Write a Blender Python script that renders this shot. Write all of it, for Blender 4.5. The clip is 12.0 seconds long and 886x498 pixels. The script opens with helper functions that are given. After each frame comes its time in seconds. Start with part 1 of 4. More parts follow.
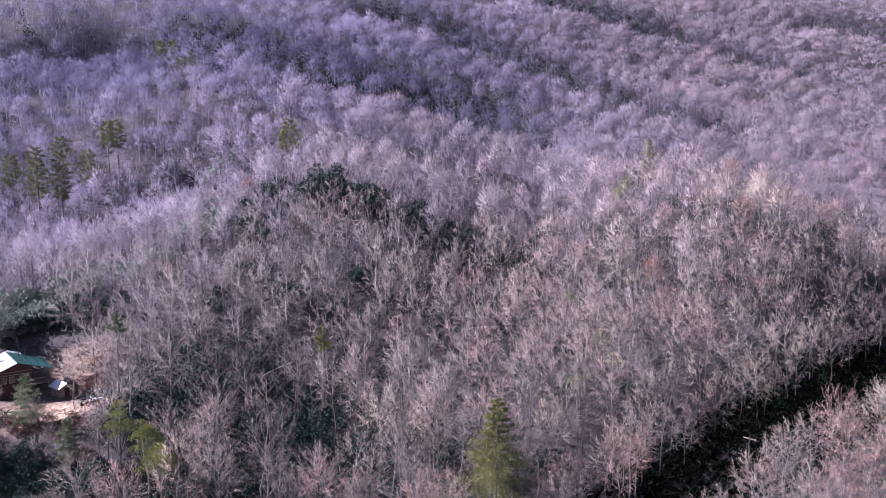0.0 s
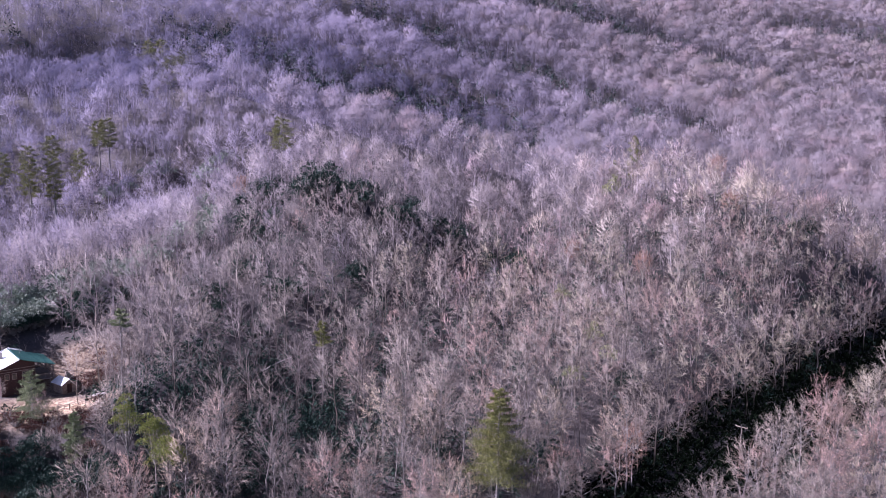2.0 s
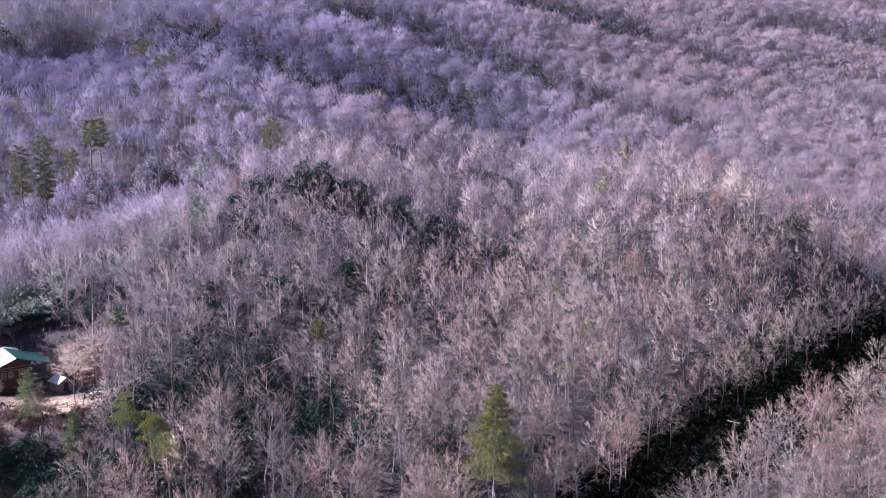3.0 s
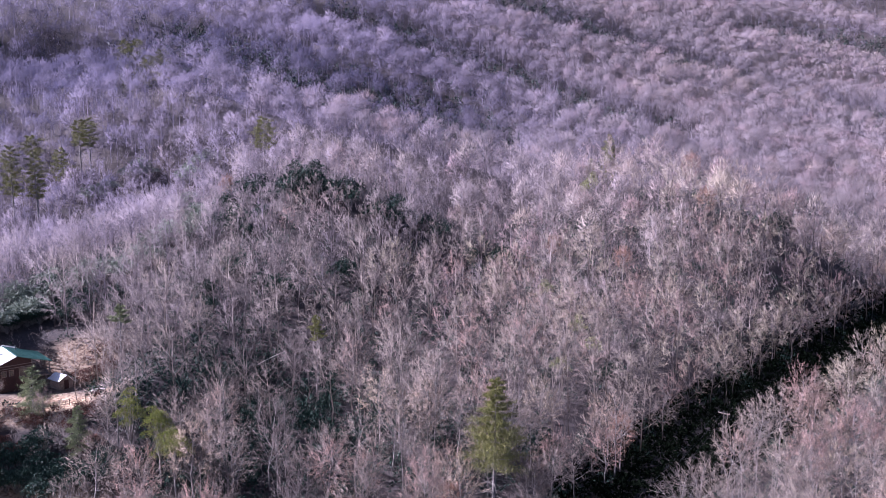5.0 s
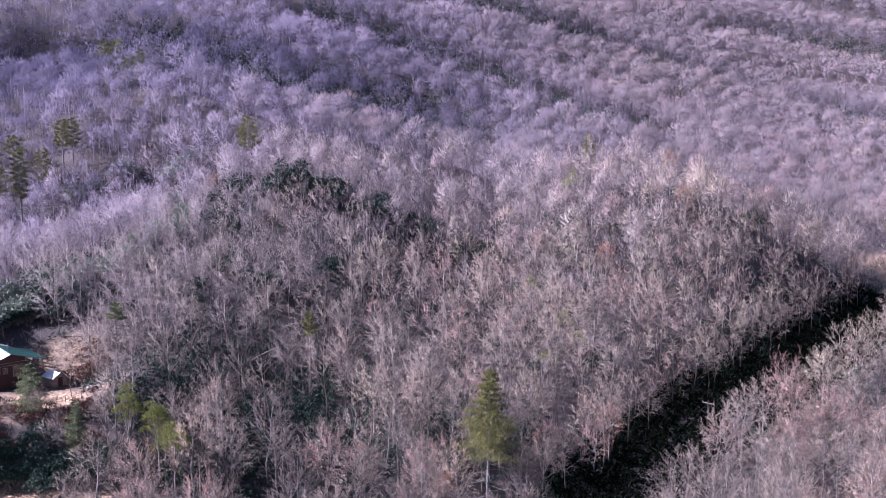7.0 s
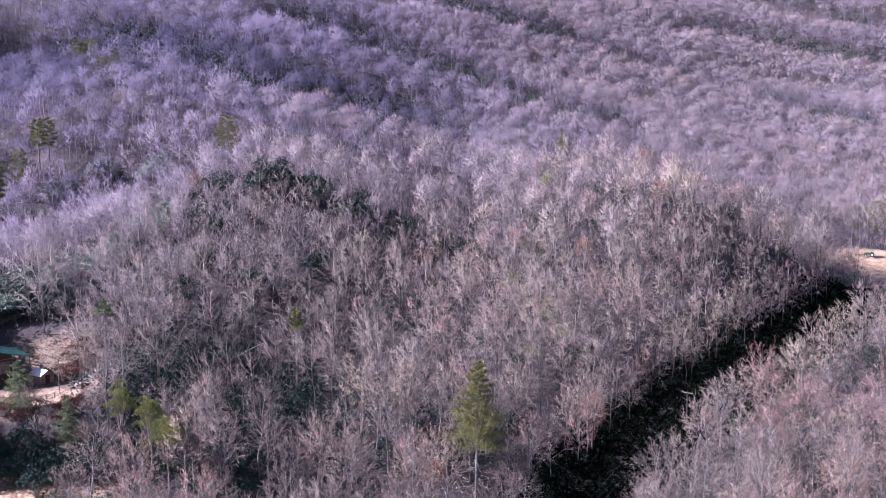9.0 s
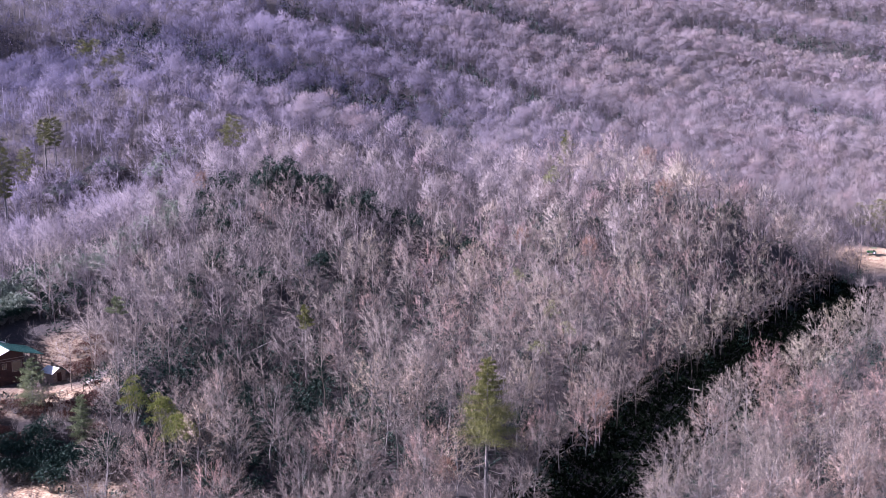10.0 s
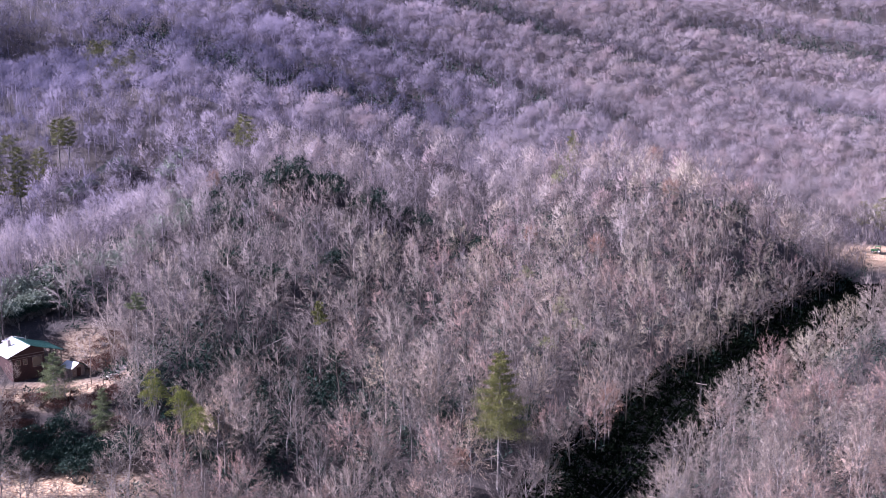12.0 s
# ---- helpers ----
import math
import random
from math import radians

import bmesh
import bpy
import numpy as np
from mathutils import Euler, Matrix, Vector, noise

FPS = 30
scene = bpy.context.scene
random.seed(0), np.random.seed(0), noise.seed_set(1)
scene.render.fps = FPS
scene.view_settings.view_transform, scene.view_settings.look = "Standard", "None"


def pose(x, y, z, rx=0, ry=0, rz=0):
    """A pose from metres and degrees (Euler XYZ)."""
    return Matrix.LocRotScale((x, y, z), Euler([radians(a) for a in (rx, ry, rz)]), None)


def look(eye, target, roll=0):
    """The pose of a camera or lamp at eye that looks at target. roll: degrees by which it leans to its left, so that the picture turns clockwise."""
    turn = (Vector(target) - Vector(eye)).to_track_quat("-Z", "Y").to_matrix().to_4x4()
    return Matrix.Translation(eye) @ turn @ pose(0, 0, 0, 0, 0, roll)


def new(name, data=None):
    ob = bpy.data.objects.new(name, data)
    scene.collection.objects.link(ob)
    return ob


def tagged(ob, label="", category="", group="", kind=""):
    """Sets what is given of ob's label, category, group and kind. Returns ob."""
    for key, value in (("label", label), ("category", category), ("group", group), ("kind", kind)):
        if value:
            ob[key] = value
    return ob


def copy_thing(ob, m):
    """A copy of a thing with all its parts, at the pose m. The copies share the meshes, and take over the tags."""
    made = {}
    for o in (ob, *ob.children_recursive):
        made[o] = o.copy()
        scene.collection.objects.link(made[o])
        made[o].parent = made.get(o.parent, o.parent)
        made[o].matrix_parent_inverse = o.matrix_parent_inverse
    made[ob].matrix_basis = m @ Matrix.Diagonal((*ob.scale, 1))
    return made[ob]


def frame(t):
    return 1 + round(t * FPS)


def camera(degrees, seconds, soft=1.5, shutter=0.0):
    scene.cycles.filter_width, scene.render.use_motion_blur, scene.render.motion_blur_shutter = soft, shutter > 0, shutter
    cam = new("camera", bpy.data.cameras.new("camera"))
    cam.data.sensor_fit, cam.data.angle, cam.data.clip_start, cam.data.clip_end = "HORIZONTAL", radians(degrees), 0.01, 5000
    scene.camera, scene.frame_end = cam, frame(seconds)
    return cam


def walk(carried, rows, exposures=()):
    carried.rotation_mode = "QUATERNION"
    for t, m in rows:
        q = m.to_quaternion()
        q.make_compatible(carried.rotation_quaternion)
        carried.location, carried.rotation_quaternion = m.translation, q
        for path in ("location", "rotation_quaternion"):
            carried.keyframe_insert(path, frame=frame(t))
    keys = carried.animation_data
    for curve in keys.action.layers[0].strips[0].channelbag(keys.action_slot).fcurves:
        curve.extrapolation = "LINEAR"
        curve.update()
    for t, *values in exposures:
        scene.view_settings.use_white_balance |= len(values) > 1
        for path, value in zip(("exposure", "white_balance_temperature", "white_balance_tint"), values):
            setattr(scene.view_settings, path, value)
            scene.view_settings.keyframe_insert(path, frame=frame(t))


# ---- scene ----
cam = camera(50.4, 12.0, 0.5)
METRES, EYE, TILT, LEAN, TURN = 28.0, 60.0, -9.0, 0.0, 0.0
ROWS = [
    (0.0, 0.0, 0.0, 0.0, 0.0, 0.0, -0.0),
    (0.5, -0.0332, -0.0276, -0.005, -0.3, -0.01, 0.05),
    (1.0, -0.0616, -0.0566, -0.0145, -0.51, -0.01, 0.13),
    (1.5, -0.0949, -0.0864, -0.0235, -0.86, -0.03, 0.23),
    (2.0, -0.1247, -0.1141, -0.0306, -1.24, -0.02, 0.32),
    (2.5, -0.157, -0.1439, -0.0381, -1.65, -0.03, 0.4),
    (3.0, -0.1873, -0.169, -0.0435, -2.08, -0.02, 0.46),
    (5.0, -0.3205, -0.2757, -0.0605, -3.44, -0.05, 0.71),
    (5.5, -0.3545, -0.3036, -0.0647, -3.87, -0.06, 0.8),
    (6.0, -0.3871, -0.3303, -0.0714, -4.3, -0.06, 0.9),
    (6.5, -0.4217, -0.3569, -0.0788, -4.7, -0.07, 0.99),
    (7.0, -0.4553, -0.3823, -0.0858, -5.13, -0.09, 1.08),
    (9.0, -0.5927, -0.4799, -0.1189, -7.14, -0.11, 1.49),
    (9.5, -0.6313, -0.5028, -0.1255, -7.28, -0.11, 1.54),
    (10.0, -0.6655, -0.525, -0.1326, -7.21, -0.1, 1.58),
    (10.5, -0.6944, -0.551, -0.1381, -7.15, -0.06, 1.59),
    (11.0, -0.7153, -0.5794, -0.142, -7.1, -0.06, 1.58),
    (11.5, -0.7303, -0.6092, -0.147, -7.06, -0.06, 1.59),
    (12.0, -0.7433, -0.6366, -0.1536, -7.02, -0.07, 1.6),
]
# The first eye stands 60 m above the origin; the walk is 28 m long.
walk(cam, [(t, pose(0, 0, EYE, TILT, LEAN, TURN) @ pose(METRES * x, METRES * y, METRES * z, 90 + pitch, roll, yaw)) for t, x, y, z, yaw, pitch, roll in ROWS],
     [(0.0, 1.72, 5480, 37), (12.0, 1.72, 5480, 37)])

# ---- world and sun ----
SUN_TO = Vector((-0.80, 0.10, 0.57)).normalized()      # the way to the sun: low over the far side of the house
world = bpy.data.worlds.new("sky")
scene.world = world
world.use_nodes = True
wn, wl = world.node_tree.nodes, world.node_tree.links
sky = wn.new("ShaderNodeTexSky")
sky.sky_type, sky.sun_disc = "NISHITA", False
sky.sun_elevation = math.asin(SUN_TO.z)
sky.sun_rotation = math.atan2(SUN_TO.x, SUN_TO.y)
wl.new(sky.outputs[0], wn["Background"].inputs[0])
wn["Background"].inputs[1].default_value = 0.032
sun = new("sun", bpy.data.lights.new("sun", "SUN"))
sun.data.energy, sun.data.angle, sun.data.color = 5.0, radians(0.5), (1.0, 0.93, 0.86)
sun.matrix_world = look((0, 0, 300), Vector((0, 0, 300)) - SUN_TO)


# ---- materials ----
def material(name, rough=0.8, metal=0.0):
    m = bpy.data.materials.new(name)
    m.use_nodes = True
    b = m.node_tree.nodes["Principled BSDF"]
    b.inputs["Roughness"].default_value, b.inputs["Metallic"].default_value = rough, metal
    return m, m.node_tree.nodes, m.node_tree.links, b


def ramp(nodes, stops):
    r = nodes.new("ShaderNodeValToRGB")
    e = r.color_ramp.elements
    while len(e) < len(stops):
        e.new(0.5)
    for el, (p, c) in zip(e, stops):
        el.position, el.color = p, (*c, 1)
    return r


def mix(nodes, links, kind, fac, a, b):
    n = nodes.new("ShaderNodeMix")
    n.data_type, n.blend_type = "RGBA", kind
    for sock, v in ((n.inputs[0], fac), (n.inputs[6], a), (n.inputs[7], b)):
        if isinstance(v, (int, float)):
            sock.default_value = v
        elif isinstance(v, tuple):
            sock.default_value = (*v, 1)
        else:
            links.new(v, sock)
    return n.outputs[2]


def noise_tex(nodes, links, scale, detail=4.0, coords="Object"):
    tc, n = nodes.new("ShaderNodeTexCoord"), nodes.new("ShaderNodeTexNoise")
    n.inputs["Scale"].default_value, n.inputs["Detail"].default_value = scale, detail
    links.new(tc.outputs[coords], n.inputs["Vector"])
    return n.outputs["Fac"]


def bump(nodes, links, bsdf, height, strength, distance):
    b = nodes.new("ShaderNodeBump")
    b.inputs["Strength"].default_value, b.inputs["Distance"].default_value = strength, distance
    links.new(height, b.inputs["Height"])
    links.new(b.outputs[0], bsdf.inputs["Normal"])


TINTS = [(0.0, (0.135, 0.115, 0.113)), (0.25, (0.255, 0.216, 0.198)), (0.5, (0.368, 0.314, 0.272)), (0.72, (0.465, 0.402, 0.338)), (0.85, (0.45, 0.3, 0.262)), (1.0, (0.515, 0.452, 0.334))]
# Lavender ramp for distant trees: haze painted into their twigs.
HAZE_TINTS = [(0.0, (0.077, 0.073, 0.13)), (0.15, (0.165, 0.15, 0.225)), (0.35, (0.265, 0.236, 0.328)), (0.6, (0.33, 0.292, 0.387)), (0.85, (0.38, 0.333, 0.418)), (1.0, (0.395, 0.315, 0.385))]


def twig_material(name, source, through_share, low=0.0, high=1.0, open_share=0.0):
    """Bare twigs: a tint for each tree, and lighter or darker twigs within it."""
    m, n, l, b = material(name, 0.75)
    if source == "object":
        mr = n.new("ShaderNodeMapRange")
        mr.inputs["To Min"].default_value, mr.inputs["To Max"].default_value = low, high
        l.new(n.new("ShaderNodeObjectInfo").outputs["Random"], mr.inputs["Value"])
        tint = mr.outputs[0]
    else:
        a = n.new("ShaderNodeAttribute")
        a.attribute_name = "tint"
        tint = a.outputs["Fac"]
    r = ramp(n, TINTS)
    l.new(tint, r.inputs[0])
    colour = r.outputs[0]
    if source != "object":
        # Share of the painted haze: none near, most in the distance.
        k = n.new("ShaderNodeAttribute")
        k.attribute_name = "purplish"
        p = ramp(n, HAZE_TINTS)
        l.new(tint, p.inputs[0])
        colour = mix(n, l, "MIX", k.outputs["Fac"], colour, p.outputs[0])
    isl = n.new("ShaderNodeNewGeometry").outputs["Random Per Island"]
    v = ramp(n, [(0.0, (0.55, 0.53, 0.52)), (0.65, (0.92, 0.9, 0.88)), (1.0, (1.5, 1.46, 1.4))] if source == "object" else [(0.0, (0.85, 0.85, 0.85)), (0.7, (1.0, 1.0, 1.0)), (1.0, (1.15, 1.15, 1.15))])
    l.new(isl, v.inputs[0])
    col = mix(n, l, "MULTIPLY", 1.0, colour, v.outputs[0])
    l.new(col, b.inputs["Base Color"])
    # a sliver stands for a spray of twigs, so a part of the light goes through it
    tr, ms = n.new("ShaderNodeBsdfTranslucent"), n.new("ShaderNodeMixShader")
    l.new(col, tr.inputs["Color"])
    ms.inputs[0].default_value = through_share
    if source != "object":
        more = n.new("ShaderNodeMapRange")
        more.inputs["To Min"].default_value, more.inputs["To Max"].default_value = through_share - 0.12, through_share + 0.1
        l.new(k.outputs["Fac"], more.inputs["Value"])
        l.new(more.outputs[0], ms.inputs[0])
    l.new(b.outputs[0], ms.inputs[1])
    l.new(tr.outputs[0], ms.inputs[2])
    surface = ms.outputs[0]
    if source != "object":
        # a wide spray of a distant tree is open: between its twigs one looks through
        clear, ms2 = n.new("ShaderNodeBsdfTransparent"), n.new("ShaderNodeMixShader")
        ms2.inputs[0].default_value = open_share
        l.new(surface, ms2.inputs[1])
        l.new(clear.outputs[0], ms2.inputs[2])
        surface = ms2.outputs[0]
    l.new(surface, n["Material Output"].inputs[0])
    return m


def bark_material():
    m, n, l, b = material("bark", 0.85)
    f = noise_tex(n, l, 3.0, 6)
    r = ramp(n, [(0.3, (0.11, 0.098, 0.094)), (0.55, (0.23, 0.21, 0.2)), (0.8, (0.46, 0.43, 0.405))])
    l.new(f, r.inputs[0])
    l.new(r.outputs[0], b.inputs["Base Color"])
    bump(n, l, b, f, 0.6, 0.05)
    return m


def leaf_material(name, dark, light, rough, spread=1.0):
    m, n, l, b = material(name, rough)
    isl = n.new("ShaderNodeNewGeometry").outputs["Random Per Island"]
    r = ramp(n, [(0.0, dark), (spread, light)])
    l.new(isl, r.inputs[0])
    big = noise_tex(n, l, 0.35, 3)
    v = ramp(n, [(0.3, (0.7, 0.75, 0.7)), (0.7, (1.15, 1.1, 1.0))])
    l.new(big, v.inputs[0])
    l.new(mix(n, l, "MULTIPLY", 1.0, r.outputs[0], v.outputs[0]), b.inputs["Base Color"])
    b.inputs["Specular IOR Level"].default_value = 0.5 if rough < 0.5 else 0.15 if rough < 0.8 else 0.0
    return m


def plain_material(name, a, c, scale, rough=0.7, metal=0.0, relief=0.0):
    """Two colours broken up by noise at two scales."""
    m, n, l, b = material(name, rough, metal)
    f, g = noise_tex(n, l, scale, 5), noise_tex(n, l, scale * 0.13, 3)
    r = ramp(n, [(0.3, a), (0.7, c)])
    l.new(f, r.inputs[0])
    v = ramp(n, [(0.3, (0.75, 0.75, 0.75)), (0.7, (1.15, 1.15, 1.15))])
    l.new(g, v.inputs[0])
    l.new(mix(n, l, "MULTIPLY", 1.0, r.outputs[0], v.outputs[0]), b.inputs["Base Color"])
    if relief:
        bump(n, l, b, f, 0.7, relief)
    return m


M_TWIG = twig_material("pale_twigs", "object", 0.3, 0.36, 1.0)
M_RED_TWIG = twig_material("reddish_twigs", "object", 0.28, 0.78, 0.92)
M_DARK_TWIG = twig_material("dark_twigs", "object", 0.26, 0.06, 0.52)
M_WOODS = twig_material("woodland_twigs", "attribute", 0.4)
M_KNOLL = twig_material("open_twigs", "attribute", 0.45, open_share=0.28)
M_FAR = twig_material("distant_twigs", "attribute", 0.45, open_share=0.6)
M_BARK = bark_material()
M_RHODO = leaf_material("evergreen_leaf", (0.009, 0.025, 0.021), (0.044, 0.085, 0.068), 0.58)
M_PINE = leaf_material("pine_needles", (0.085, 0.094, 0.036), (0.24, 0.24, 0.088), 0.65)
M_BLUE_PINE = leaf_material("bluish_pine_needles", (0.12, 0.145, 0.085), (0.30, 0.34, 0.2), 0.6)
# Pale copy of the evergreen leaf: sun glints painted in as grey-green.
M_GLINT = leaf_material("sun_glint_leaf", (0.13, 0.165, 0.14), (0.38, 0.43, 0.375), 0.5)
M_MOSS = leaf_material("pale_yellow_leaf", (0.20, 0.22, 0.10), (0.36, 0.37, 0.20), 0.6)
M_HOLLY = leaf_material("yellow_green_leaf", (0.10, 0.13, 0.03), (0.27, 0.28, 0.07), 0.5)
M_MAROON = leaf_material("withered_brown_leaf", (0.05, 0.022, 0.02), (0.17, 0.085, 0.072), 0.75)
M_RUSSET = leaf_material("withered_leaf", (0.20, 0.115, 0.095), (0.40, 0.25, 0.205), 0.7)
M_ROOF = plain_material("green_metal_roof", (0.035, 0.125, 0.108), (0.055, 0.17, 0.148), 1.2, 0.5, 0.6)
# Same green metal as M_ROOF, with the sun's glare painted in as pale colour.
M_ROOF_GLARE = plain_material("sun_glare_roof", (0.72, 0.75, 0.75), (0.82, 0.84, 0.84), 1.2, 0.6, 0.4)
M_WALL = plain_material("red_stained_boards", (0.033, 0.013, 0.012), (0.055, 0.018, 0.017), 2.5, 0.7)
M_WOOD = plain_material("weathered_wood", (0.16, 0.12, 0.10), (0.30, 0.25, 0.21), 3.0, 0.8)
M_TRIM = plain_material("white_paint", (0.68, 0.67, 0.64), (0.8, 0.79, 0.76), 2.0, 0.5)
M_GLASS = plain_material("dark_window_glass", (0.02, 0.025, 0.03), (0.03, 0.035, 0.04), 1.0, 0.08)
M_STONE = plain_material("stone", (0.28, 0.25, 0.23), (0.42, 0.39, 0.36), 2.0, 0.85, 0.0, 0.05)
# Leaf colour near black: the valley's deep shade is put into it.
M_SHADE_LEAF = leaf_material("valley_shade_leaf", (0.003, 0.005, 0.0035), (0.009, 0.014, 0.009), 0.85)
M_WIRE = plain_material("aluminium_wire", (0.13, 0.13, 0.14), (0.2, 0.2, 0.2), 1.0, 0.5, 0.6)
# Near black: the pole's shade is painted in; the dark snag shares it.
M_POLE = plain_material("dark_pole_wood", (0.03, 0.026, 0.024), (0.06, 0.053, 0.048), 2.0, 0.85)
M_GREEN = plain_material("green_machine_paint", (0.03, 0.16, 0.05), (0.05, 0.22, 0.07), 2.0, 0.35)
M_SOIL = plain_material("ploughed_soil", (0.09, 0.06, 0.055), (0.2, 0.145, 0.13), 1.6, 0.9, 0.0, 0.05)
M_RUBBER = plain_material("rubber", (0.02, 0.02, 0.02), (0.035, 0.035, 0.035), 4.0, 0.8)


# ---- the lie of the land ----
# Broad swells: amplitude of each, at the knots of two even grids; then single knolls and gullies (x, y, height, radius).
PLANE = (-4.49, -6.35, 26.46)
SWELL_NEAR = [[2.0, -26.4, -5.0, -1.2, 1.9], [-4.0, 6.7, -7.4, -26.2, -5.6], [-42.1, 11.1, -14.3, 26.5, -19.1], [-7.3, 26.2, -28.6, 10.5, -26.0]]
SWELL_FAR = [[-13.4, -36.1, -15.2, -19.7, -13.1], [21.6, 20.5, -3.0, -24.6, -7.9], [-11.2, 2.6, -14.0, -5.0, -18.1], [-27.3, -6.3, 29.0, -22.7, 7.3]]
KNOLLS = [(-26, 246, 11, 19), (12, 219, -3, 17), (25, 272, -2, 15), (77, 254, 9, 25), (-106, 264, -8, 22), (-80, 266, -6, 14), (282, 563, -5, 50), (-56, 158, 6, 9), (-22, 182, -5, 13), (109, 221, -6, 14), (-92, 342, 5, 22)]
# Ridges that run down the mountain, each with a hollow on its far side: the crest's line, height, half width; the
# hollow's depth, distance and half width; the painted shade belt's distance and half width.
RIDGES = [
    (((-128, 372), (-94, 352), (-69, 330), (-45, 322), (-26, 312), (-4, 305), (18, 295)), 9, 17, 17, 40, 20, 96, 40),
    (((-28, 462), (-10, 452), (19, 440), (51, 418), (72, 393), (99, 373)), 9, 17, 15, 38, 18, 62, 17),
    (((60, 552), (81, 545), (126, 532), (155, 518), (186, 509), (210, 487), (230, 461), (242, 416)), 9, 18, 18, 42, 20, 68, 18),
    (((250, 629), (275, 624), (302, 602), (342, 561), (380, 530)), 12, 18, 16, 42, 20, 68, 18),
    (((300, 735), (327, 720), (350, 680), (390, 640)), 10, 22, 16, 50, 24, 75, 20),
    (((-150, 352), (-124, 337), (-102, 316)), 7, 14, 9, 34, 16, 60, 14),
    (((60, 276), (73, 263), (92, 246), (110, 238)), 5, 14, 12, 38, 17, 70, 17)]
VALLEY = [(-12, 78), (10, 110), (30, 140), (52, 164), (75, 185), (98, 204), (120, 222), (145, 243), (168, 262), (215, 290)]


def to_line(x, y, line):
    """Distance from a line of points, and the share of its length."""
    best = np.full(np.shape(x), 1e9)
    share = np.zeros(np.shape(x))
    for i, ((ax, ay), (bx, by)) in enumerate(zip(line, line[1:])):
        dx, dy = bx - ax, by - ay
        u = np.clip(((x - ax) * dx + (y - ay) * dy) / (dx * dx + dy * dy), 0, 1)
        d = np.hypot(x - ax - u * dx, y - ay - u * dy)
        share = np.where(d < best, (i + u) / (len(line) - 1), share)
        best = np.minimum(d, best)
    return best, share


def to_valley(x, y):
    return to_line(x, y, VALLEY)


def land(x, y):
    x, y = np.asarray(x, float), np.asarray(y, float)
    z = PLANE[0] + PLANE[1] * x / 100 + PLANE[2] * np.minimum(y, 1150) / 100
    for rows, y0, dy, x0s, r in ((SWELL_NEAR, 100, 80, (-140, -60, 20, 100, 180), 75), (SWELL_FAR, 460, 0, (-220, -60, 100, 260, 440), 150)):
        for j, row in enumerate(rows):
            cy = y0 + dy * j if dy else (460, 600, 760, 920)[j]
            for cx, amp in zip(x0s, row):
                z = z + amp * np.exp(-((x - cx) ** 2 + (y - cy) ** 2) / (2 * r * r))
    for cx, cy, h, r in KNOLLS:
        z = z + h * np.exp(-((x - cx) ** 2 + (y - cy) ** 2) / (2 * r * r))
    for line, h, w, depth, back, w2, gloom, w3 in RIDGES:
        z = z + h * np.exp(-(to_line(x, y, line)[0] / w) ** 2)
        behind = [(px * (1 + back / math.hypot(px, py)), py * (1 + back / math.hypot(px, py))) for px, py in line]
        z = z - depth * np.exp(-(to_line(x, y, behind)[0] / w2) ** 2)
    far = np.clip((y - 300) / 120, 0, 1)
    z = z + far * 1.6 * np.sin((x * 0.75 + y * 0.66) / 26.0 + 1.2 * np.sin(y / 70.0 - x / 130.0) + 0.6)
    z = z + 0.5 * np.sin(x / 6.1 + 0.4 * np.sin(y / 9)) * np.sin(y / 7.3)
    d, s = to_valley(x, y)
    w = np.exp(-(d / 15) ** 4)
    z = z * (1 - w) + w * (-14 + 19 * s)
    for cx, cy, lvl, r in ((-74, 166, 5.2, 13), (-66, 130, -1.5, 11), (164, 278, 7.2, 12), (103, 160, -6, 12)):
        w = np.exp(-((x - cx) ** 2 + (y - cy) ** 2) / (r * r)) ** 1.0
        w = np.clip(w * 1.8, 0, 1)
        z = z * (1 - w) + w * lvl
    return z


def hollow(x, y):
    """How strongly shade is painted on the foot of the slope behind a ridge, up to 1; below 0 on the crests, painted as
    sunlit.
    """
    deep, bright = np.zeros(np.shape(x)), np.zeros(np.shape(x))
    for line, h, w, depth, back, w2, gloom, w3 in RIDGES:
        behind = [(px * (1 + gloom / math.hypot(px, py)), py * (1 + gloom / math.hypot(px, py))) for px, py in (line[2:] if gloom > 90 else line)]
        deep = np.maximum(deep, depth / (17 if gloom > 90 else 18) * np.exp(-(to_line(x, y, behind)[0] / w3) ** 2))
        bright = np.maximum(bright, np.exp(-(to_line(x, y, line)[0] / 12) ** 2))
    return np.minimum(deep, 1.0) - 0.3 * bright * (np.asarray(x) > -40)


def ground_z(x, y):
    return float(land(x, y))


